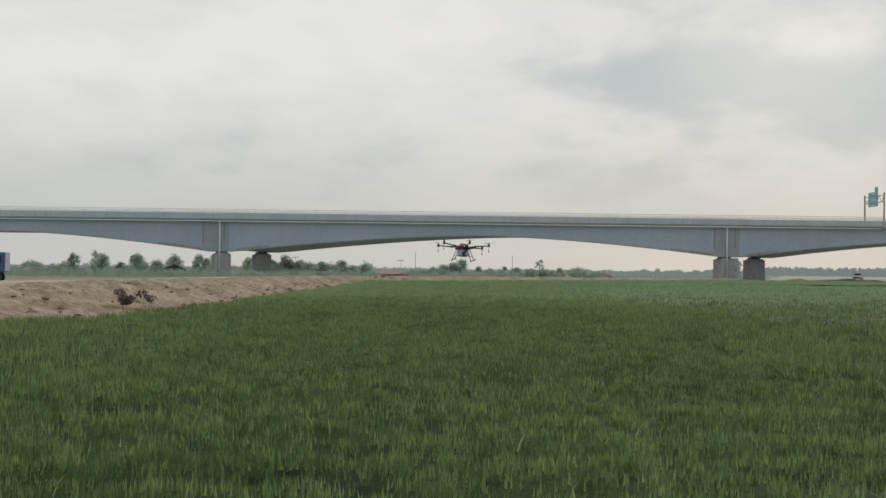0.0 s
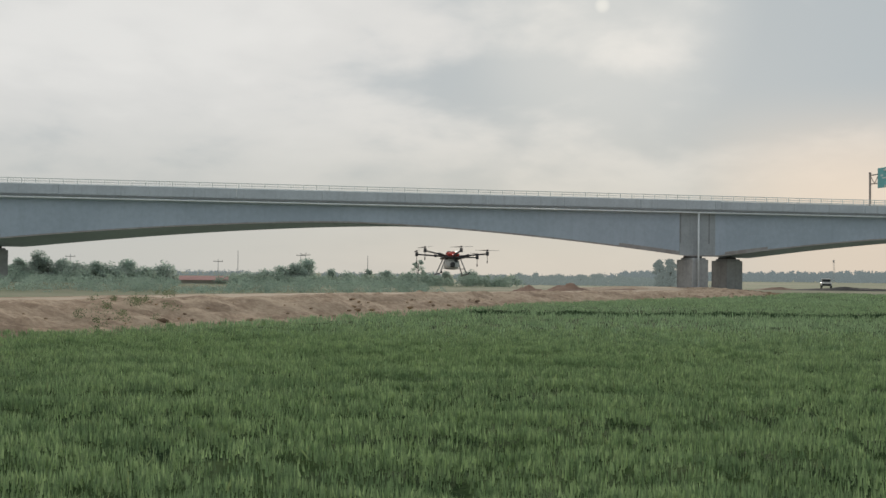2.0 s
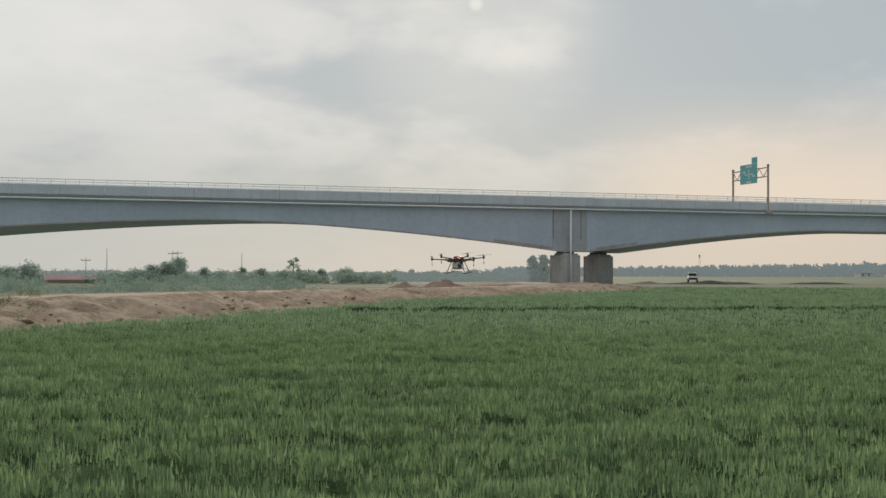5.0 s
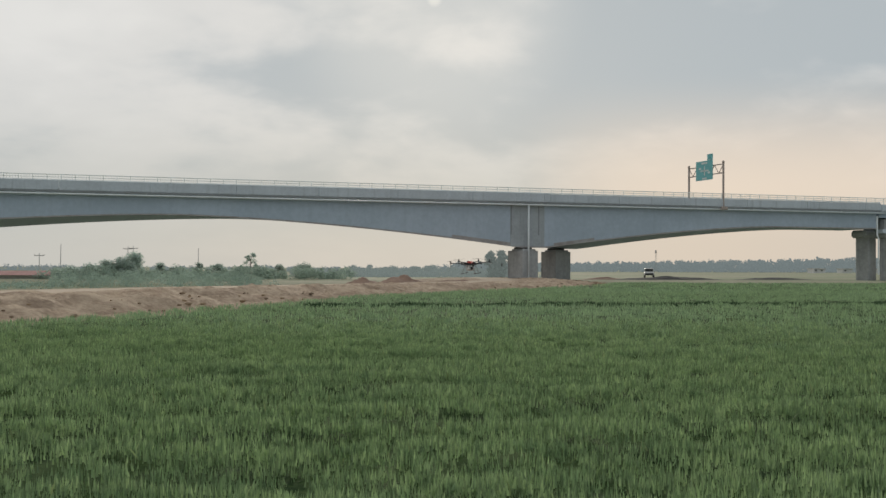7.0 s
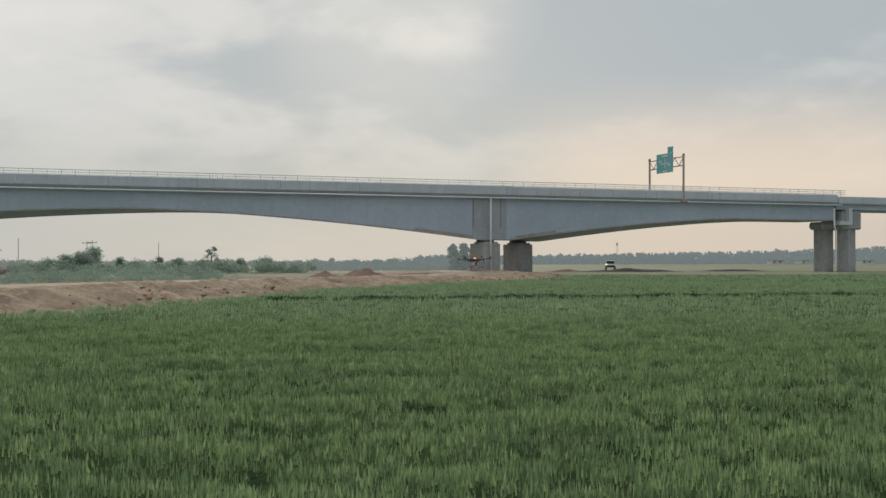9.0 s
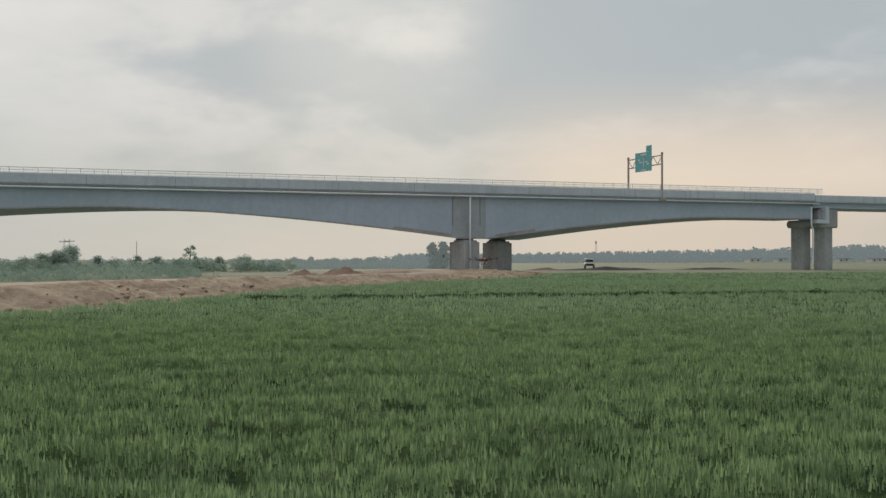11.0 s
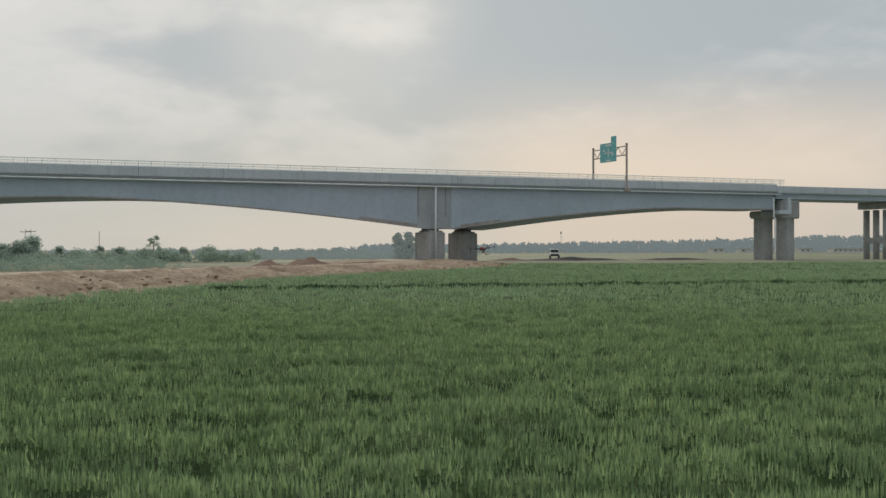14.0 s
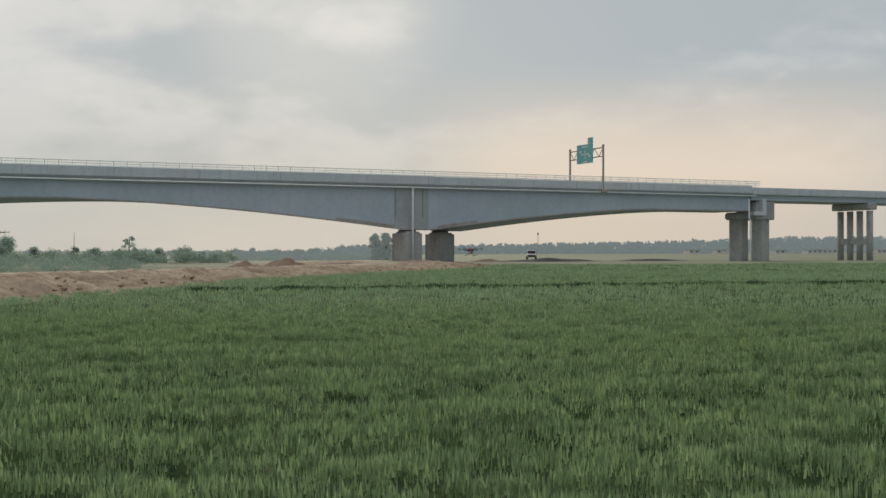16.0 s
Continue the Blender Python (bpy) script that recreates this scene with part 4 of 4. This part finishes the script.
    tagged(quads("hedgerow", v, np.arange(n * 4), np.full(n, 4), HAZELEAF), "low grey-green hedge under the farther trees", "hedge", kind="stuff")
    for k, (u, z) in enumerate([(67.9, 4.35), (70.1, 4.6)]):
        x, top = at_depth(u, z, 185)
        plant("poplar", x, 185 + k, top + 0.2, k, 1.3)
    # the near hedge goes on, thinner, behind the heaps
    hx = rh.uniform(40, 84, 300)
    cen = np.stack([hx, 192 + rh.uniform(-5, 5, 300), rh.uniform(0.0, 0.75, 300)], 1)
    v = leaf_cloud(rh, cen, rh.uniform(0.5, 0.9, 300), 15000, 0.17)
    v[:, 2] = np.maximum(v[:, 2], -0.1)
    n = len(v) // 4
    tagged(quads("hedgerow", v, np.arange(n * 4), np.full(n, 4), HAZELEAF), "low hazy hedge behind the heaps of earth", "hedge", kind="stuff")
    # green weeds rooted on the bare bank
    rb = np.random.RandomState(14)
    cen = np.array([(x + rb.normal(0, 0.45), y + rb.normal(0, 0.9), 0.0) for x, y in BANK_WEEDS * 6])
    q = np.clip(np.hypot(cen[:, None, 0] - bank_path[None, :, 0], cen[:, None, 1] - bank_path[None, :, 1]).min(1) / 6.0, 0, 1)
    cen[:, 2] = 0.92 * q * q * (3 - 2 * q)
    v = leaf_cloud(rb, cen, rb.uniform(0.10, 0.26, len(cen)), 2600, 0.020)
    n = len(v) // 4
    tagged(quads("bank_weeds", v, np.arange(n * 4), np.full(n, 4), BANKWEED), "sparse green weeds growing on the bare bank", "weeds", kind="stuff")


def build_treeline():
    """The wood along the horizon, too far off to tell its trees apart."""
    rng = np.random.RandomState(8)
    y0 = 470.0
    us = np.arange(170, 640, 1.7)
    cen, rad = [], []
    for u in us:
        top = np.interp(u, [170, 225, 270, 335, 385, 415, 430, 640], [2.9, 3.1, 3.9, 5.2, 6.4, 7.2, 8.2, 9.0])
        top += rng.uniform(-0.35, 0.35)
        for k in range(4):
            cen.append((u + rng.uniform(-1.5, 1.5), y0 + rng.uniform(-8, 8), top * (0.22 + 0.22 * k)))
            rad.append(1.3 + 0.25 * top * rng.uniform(0.6, 1.0) * (0.6 if k == 3 else 0.8))
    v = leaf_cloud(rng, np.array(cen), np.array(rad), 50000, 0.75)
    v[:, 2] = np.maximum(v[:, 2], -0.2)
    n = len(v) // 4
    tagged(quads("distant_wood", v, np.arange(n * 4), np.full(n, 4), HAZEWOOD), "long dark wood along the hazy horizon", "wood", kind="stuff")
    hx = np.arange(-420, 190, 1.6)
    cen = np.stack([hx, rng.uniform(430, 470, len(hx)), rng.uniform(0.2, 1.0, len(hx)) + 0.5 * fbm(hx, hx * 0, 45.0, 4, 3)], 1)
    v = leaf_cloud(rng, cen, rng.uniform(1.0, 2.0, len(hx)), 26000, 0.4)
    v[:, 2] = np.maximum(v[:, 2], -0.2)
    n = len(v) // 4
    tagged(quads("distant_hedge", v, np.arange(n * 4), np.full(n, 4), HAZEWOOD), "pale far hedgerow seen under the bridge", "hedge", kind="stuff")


def build_brush():
    """A heap of dry dark brush on the bank."""
    rng = np.random.RandomState(5)
    t = thing("brush_heap", "dark dry bush on the bare bank", "bush")
    cen = np.stack([rng.normal(0, 0.45, 10), rng.normal(0, 0.35, 10), rng.uniform(0.1, 0.55, 10)], 1)
    v = leaf_cloud(rng, cen, np.full(10, 0.28), 900, 0.07)
    n = len(v) // 4
    quads("twigs", v, np.arange(n * 4), np.full(n, 4), DRYTWIG, t)
    bm = bmesh.new()
    for k in range(16):
        a = k * 0.9
        rod(bm, (0, 0, -0.1), (math.cos(a) * 0.7, math.sin(a) * 0.6, 0.5 + 0.3 * rng.rand()), 0.012, 0.004, 5)
    part("stems", bm, BARK, t)
    t.matrix_basis = pose(-8.9, -37, 0.5) @ Matrix.Diagonal((0.7, 0.7, 0.6, 1))


build_trees()
build_treeline()
build_brush()

# ================= far things =================


def mound(x, y, w, d, h, seed, mat, label):
    n = 36
    u, v = np.meshgrid(np.linspace(-1, 1, n), np.linspace(-1, 1, n))
    r = np.hypot(u, v)
    z = h * np.clip(1 - r ** 1.35, -0.3, 1) * (1 + 0.32 * fbm(u * 4 + seed, v * 4, 2.4, seed, 4)) - 0.1
    X, Y = x + u * w / 2, y + v * d / 2
    idx = np.arange(n * n).reshape(n, n)
    f = np.stack([idx[:-1, :-1], idx[:-1, 1:], idx[1:, 1:], idx[1:, :-1]], -1).reshape(-1, 4)
    ob = quads("earth_mound", np.stack([X, Y, z], -1).reshape(-1, 3), f.ravel(), np.full(len(f), 4), mat)
    ob.data.update()
    tagged(ob, label, "mound", "mounds by the field")


def build_far():
    mound(25.8, 96, 4.0, 5, 0.88, 3, MOUND, "small heap of red-brown earth on the bank")
    mound(30.3, 99, 6.0, 6, 0.98, 4, MOUND, "wide heap of red-brown earth on the bank")
    mound(33.8, 93, 9.5, 5, 0.72, 5, MOUND, "low heap of red-brown earth on the bank")
    mound(88, 150, 22, 6, 0.55, 6, DARKHEAP, "long low heap of dark earth at the field's edge")
    mound(78, 152, 9, 4, 0.45, 7, MOUND, "low heap of earth at the field's edge")
    mound(108, 152, 18, 5, 0.42, 8, DARKHEAP, "long low heap of dark earth at the field's edge")
    mound(-40, 120, 9, 5, 1.7, 9, DARKHEAP, "heap of dark earth behind the bank")
    # farm building with a red roof
    b = thing("farm_shed", "long low farm building with a red sheet roof", "building")
    x0, x1, y = -6.5, -0.4, 158.0
    bm = bmesh.new()
    box(bm, (x0, y, -0.2), (x1, y + 4.6, 0.52))
    part("wall", bm, PLASTER, b)
    bm = bmesh.new()
    vs = [bm.verts.new(c) for c in ((x0 - 0.3, y - 0.4, 0.48), (x1 + 0.3, y - 0.4, 0.48), (x1 + 0.3, y + 2.3, 1.05), (x0 - 0.3, y + 2.3, 1.05), (x0 - 0.3, y + 5.0, 0.48), (x1 + 0.3, y + 5.0, 0.48))]
    for q in ((0, 1, 2, 3), (3, 2, 5, 4), (0, 3, 4), (1, 5, 2), (0, 4, 5, 1)):
        bm.faces.new([vs[i] for i in q])
    part("roof", bm, ROOF, b)
    # white site cabins by the wood
    for k, (x, w) in enumerate(((304, 6), (319, 5), (334, 4), (352, 7), (371, 18), (414, 14))):
        c = thing("site_cabin", "low white cabin in front of the far wood", "building", "cabins by the wood")
        bm = bmesh.new()
        box(bm, (x, 400, -0.1), (x + w, 404, 1.7), 0.05)
        part("wall", bm, WHITEPAINT, c)
        bm = bmesh.new()
        box(bm, (x - 0.3, 399.6, 1.7), (x + w + 0.3, 404.4, 1.95), 0.05)
        part("roof", bm, PLASTER, c)
        for i in range(int(w / 3)):
            bm = bmesh.new()
            box(bm, (x + 0.8 + 3 * i, 399.93, 0.8), (x + 1.7 + 3 * i, 400.05, 1.35))
            part("window", bm, DARKGLASS, c)
    # poles and a mast
    for x, y, tall, arm in ((-2.2, 225, 5.2, True), (1.6, 225, 7.6, False), (14.0, 228, 7.2, True), (15.2, 231, 7.4, True), (-30, 226, 6.0, True), (-62, 226, 6.6, True), (27.5, 228, 6.8, False)):
        h = 0.4 + 0.72 * tall
        p = thing("utility_pole", "thin grey utility pole behind the trees", "pole", "utility poles")
        bm = bmesh.new()
        rod(bm, (x, y, -0.3), (x, y, h), 0.08, 0.05)
        part("shaft", bm, PIERS, p)
        if arm:
            bm = bmesh.new()
            box(bm, (x - 0.9, y - 0.06, h - 0.55), (x + 0.9, y + 0.06, h - 0.43))
            part("crossarm", bm, STEEL, p)
            for dx in (-0.8, 0.0, 0.8):
                bm = bmesh.new()
                rod(bm, (x + dx, y, h - 0.43), (x + dx, y, h - 0.2), 0.05, 0.03, 6)
                part("insulator", bm, PLASTER, p)
    x, y, h = 228.6, 400, 9.0
    p = thing("telecom_mast", "slim lattice mast rising above the far wood", "mast")
    for dx, dy in ((-0.4, -0.4), (0.4, -0.4), (0, 0.4)):
        bm = bmesh.new()
        rod(bm, (x + dx, y + dy, -0.3), (x + dx * 0.5, y + dy * 0.5, h), 0.05, 0.03, 6)
        part("leg", bm, PIERS, p)
    for k in range(9):
        bm = bmesh.new()
        rod(bm, (x - 0.38, y - 0.35, k), (x + 0.38, y - 0.35, k + 0.9), 0.03, sides=5)
        part("brace", bm, PIERS, p)
    bm = bmesh.new()
    box(bm, (x - 0.22, y - 0.22, h - 1.2), (x + 0.22, y + 0.22, h - 0.1), 0.08)
    part("antenna", bm, PIERS, p)


def wheel(parent, x, y, r, w):
    bm = bmesh.new()
    rod(bm, (x, y - w / 2, r), (x, y + w / 2, r), r, sides=18)
    ob = part("wheel", bm, RUBBER, parent)
    bm = bmesh.new()
    rod(bm, (x, y - w / 2 - 0.02, r), (x, y + w / 2 + 0.02, r), r * 0.55, sides=14)
    part("rim", bm, STEEL, ob)


def build_vehicles():
    # white pickup parked beyond the field
    v = thing("pickup_truck", "white pickup truck with dark windows beyond the field", "truck")
    bm = bmesh.new()
    box(bm, (-2.5, -0.85, 0.45), (2.5, 0.85, 1.05), 0.12)
    part("body", bm, WHITEPAINT, v)
    bm = bmesh.new()
    box(bm, (-0.6, -0.8, 1.03), (1.4, 0.8, 1.75), 0.1)
    part("cab", bm, WHITEPAINT, v)
    for y in (-0.815, 0.815):
        bm = bmesh.new()
        box(bm, (-0.45, y - 0.01, 1.15), (1.2, y + 0.01, 1.6))
        part("side_window", bm, DARKGLASS, v)
    bm = bmesh.new()
    box(bm, (-0.635, -0.7, 1.15), (-0.60, 0.7, 1.62))
    part("windscreen", bm, DARKGLASS, v)
    bm = bmesh.new()
    box(bm, (-2.55, -0.75, 0.5), (-2.45, 0.75, 0.85), 0.02)
    part("grille", bm, DARKGLASS, v)
    for x in (-1.6, 1.6):
        for y in (-0.78, 0.78):
            wheel(v, x, y, 0.38, 0.24)
    v.matrix_basis = pose(101.5, 180, 0.0, 0, 0, 62)
    # blue lorry by the first pier
    v = thing("blue_lorry", "blue tipper lorry with black chassis on the bank", "truck")
    bm = bmesh.new()
    box(bm, (-3.2, -1.2, 1.25), (1.2, 1.2, 2.7), 0.06)
    body = part("tipper_body", bm, BLUEPAINT, v)
    for k in range(6):
        bm = bmesh.new()
        box(bm, (-3.1 + k * 0.82, -1.26, 1.3), (-3.0 + k * 0.82, -1.2, 2.65))
        part("rib", bm, BLUEPAINT, body)
    bm = bmesh.new()
    box(bm, (1.4, -1.15, 0.9), (3.1, 1.15, 2.75), 0.12)
    cab = part("cab", bm, BLUEPAINT, v)
    bm = bmesh.new()
    box(bm, (1.7, -1.17, 1.75), (2.8, -1.14, 2.45))
    part("window", bm, DARKGLASS, cab)
    bm = bmesh.new()
    box(bm, (-3.2, -0.9, 0.75), (3.0, 0.9, 1.2), 0.05)
    part("chassis", bm, CARBON, v)
    for x in (-2.5, -1.3, 2.2):
        for y in (-1.0, 1.0):
            wheel(v, x, y, 0.5, 0.3)
    v.matrix_basis = pose(-39.4, 30.0, 0.0, 0, 0, 8)


build_far()
build_vehicles()

# ================= drone =================


def build_drone():
    d = thing("spraying_drone", "six-rotor farm drone with red shell and white tank, flying", "drone")
    bm = bmesh.new()
    box(bm, (-0.21, -0.33, -0.05), (0.21, 0.33, 0.07), 0.05)
    bmesh.ops.create_uvsphere(bm, u_segments=16, v_segments=8, radius=0.22, matrix=Matrix.Translation((0, 0, 0.08)) @ Matrix.Diagonal((0.95, 1.4, 0.20, 1)))
    part("shell", bm, REDSHELL, d, "red plastic shell")
    bm = bmesh.new()
    box(bm, (-0.34, -0.36, -0.12), (0.34, 0.36, -0.06), 0.02)
    part("frame_plate", bm, CARBON, d)
    bm = bmesh.new()
    box(bm, (-0.24, -0.22, -0.48), (0.24, 0.24, -0.13), 0.08)
    tank = part("tank", bm, TANK, d, "white plastic spray tank")
    bm = bmesh.new()
    rod(bm, (0.1, -0.28, -0.2), (0.1, -0.2, -0.2), 0.06, sides=12)
    part("filler_cap", bm, CARBON, tank)
    bm = bmesh.new()
    box(bm, (-0.10, -0.30, -0.44), (0.06, -0.20, -0.26), 0.03)
    part("pump", bm, CARBON, d)
    bm = bmesh.new()
    bmesh.ops.create_uvsphere(bm, u_segments=10, v_segments=6, radius=0.022, matrix=Matrix.Translation((-0.05, -0.345, 0.0)))
    part("beacon", bm, LED, d, "small lit beacon")
    bm = bmesh.new()
    box(bm, (-0.14, 0.0, 0.10), (0.14, 0.25, 0.16), 0.03)
    part("battery", bm, CARBON, d)
    rotors = []
    R = 1.28
    for k in range(6):
        a = radians(30 + 60 * k)
        c, s = math.cos(a), math.sin(a)
        bm = bmesh.new()
        rod(bm, (0.25 * c, 0.25 * s, -0.03), (R * c, R * s, 0.05), 0.032, 0.025, 10)
        arm = part("arm", bm, CARBON, d)
        bm = bmesh.new()
        rod(bm, (0.55 * c, 0.55 * s, -0.005), (0.63 * c, 0.63 * s, 0.002), 0.05, sides=10)
        part("hinge", bm, CARBON, arm)
        bm = bmesh.new()
        rod(bm, (R * c, R * s, -0.01), (R * c, R * s, 0.13), 0.055, 0.05, 14)
        part("motor", bm, CARBON, arm)
        if k not in (1, 4):
            bm = bmesh.new()
            rod(bm, (R * c, R * s, -0.02), (R * c, R * s, -0.20), 0.010, sides=6)
            rod(bm, (R * c, R * s, -0.19), (R * c, R * s, -0.28), 0.024, 0.016, 8)
            part("nozzle", bm, CARBON, arm)
        # two-bladed rotor
        bm = bmesh.new()
        for sgn in (1, -1):
            vs = []
            for q in range(9):
                x = 0.03 + 0.39 * q / 8
                w = 0.032 * (1 - 0.55 * q / 8)
                tw = 0.012 * (1 - q / 8)
                vs.append([bm.verts.new((sgn * x, sgn * -w, -tw)), bm.verts.new((sgn * x, 0, 0.006)), bm.verts.new((sgn * x, sgn * w, tw)), bm.verts.new((sgn * x, 0, -0.004))])
            for p, n in zip(vs[:-1], vs[1:]):
                for i in range(4):
                    bm.faces.new((p[i], n[i], n[(i + 1) % 4], p[(i + 1) % 4]))
            bm.faces.new(vs[0])
            bm.faces.new(list(reversed(vs[-1])))
        rod(bm, (0, 0, -0.02), (0, 0, 0.025), 0.035, sides=10)
        rot = part("rotor", bm, CARBON, d)
        rotors.append((rot, Matrix.Translation((R * c, R * s, 0.17)), 25 * k))
    # landing gear: splayed legs on two skids
    for sx in (-1, 1):
        for y in (-0.24, 0.24):
            bm = bmesh.new()
            rod(bm, (sx * 0.26, y * 0.8, -0.1), (sx * 0.48, y * 1.3, -0.66), 0.020, sides=8)
            part("leg", bm, STEEL, d)
        bm = bmesh.new()
        rod(bm, (sx * 0.48, -0.52, -0.66), (sx * 0.48, 0.50, -0.66), 0.022, sides=8)
        rod(bm, (sx * 0.48, -0.52, -0.66), (sx * 0.48, -0.58, -0.62), 0.022, sides=8)
        part("skid", bm, CARBON, d)
    bm = bmesh.new()
    rod(bm, (-0.40, -0.25, -0.48), (0.40, -0.25, -0.48), 0.013, sides=6)
    part("leg_brace", bm, STEEL, d)
    return d, rotors


drone, drone_rotors = build_drone()

# seconds, place, lean to its right
FLIGHT = [
    (0.0, 2.62, -18.07, 2.77, 3, -3.2),
    (0.5, 3.74, -2.45, 2.58, 1, -4.1),
    (1.0, 4.91, 9.31, 2.49, 2, -7.7),
    (1.5, 5.76, 25.88, 2.34, 2, -9.3),
    (2.0, 7.62, 38.75, 2.35, 2, -10.7),
    (2.5, 9.21, 41.85, 2.32, 1, -12.7),
    (3.0, 11.13, 45.62, 2.38, 0, -14.2),
    (3.5, 12.46, 46.59, 2.33, 1, -15.1),
    (4.0, 13.78, 48.07, 2.35, 1, -15.5),
    (6.5, 23.25, 64.29, 2.12, 0, -19.0),
    (7.0, 25.88, 69.33, 1.99, 0, -19.1),
    (7.5, 28.12, 73.07, 1.84, 0, -19.6),
    (8.0, 30.68, 77.24, 1.92, 0, -20.2),
    (8.5, 32.10, 79.51, 1.87, 0, -20.7),
    (9.0, 34.61, 83.12, 1.78, 0, -21.0),
    (11.5, 44.52, 98.46, 1.65, 0, -22.5),
    (12.0, 45.90, 100.24, 1.65, 0, -23.1),
    (12.5, 47.44, 102.06, 1.65, 0, -23.4),
    (13.0, 48.89, 104.03, 1.77, 0, -23.6),
    (13.5, 50.65, 105.97, 1.84, -2, -23.7),
    (14.0, 52.24, 108.11, 1.79, -3, -23.8),
    (14.5, 53.82, 110.37, 1.82, -2, -24.1),
    (15.0, 55.25, 112.83, 1.74, 0, -24.4),
    (16.0, 57.08, 115.25, 1.78, 1, -24.9),
]


def motions():
    rows = []
    for t, x, y, z, roll, turn in FLIGHT:
        rows.append((t, pose(x, y, z, -5, roll, turn + float(np.interp(t, [2.0, 6.5], [14, 24])))))
    walk(drone, rows)
    for rotor, seat, first in drone_rotors:
        walk(rotor, [(k / 10, seat @ pose(0, 0, 0, 0, 0, first + 83 * k)) for k in range(161)])


motions()
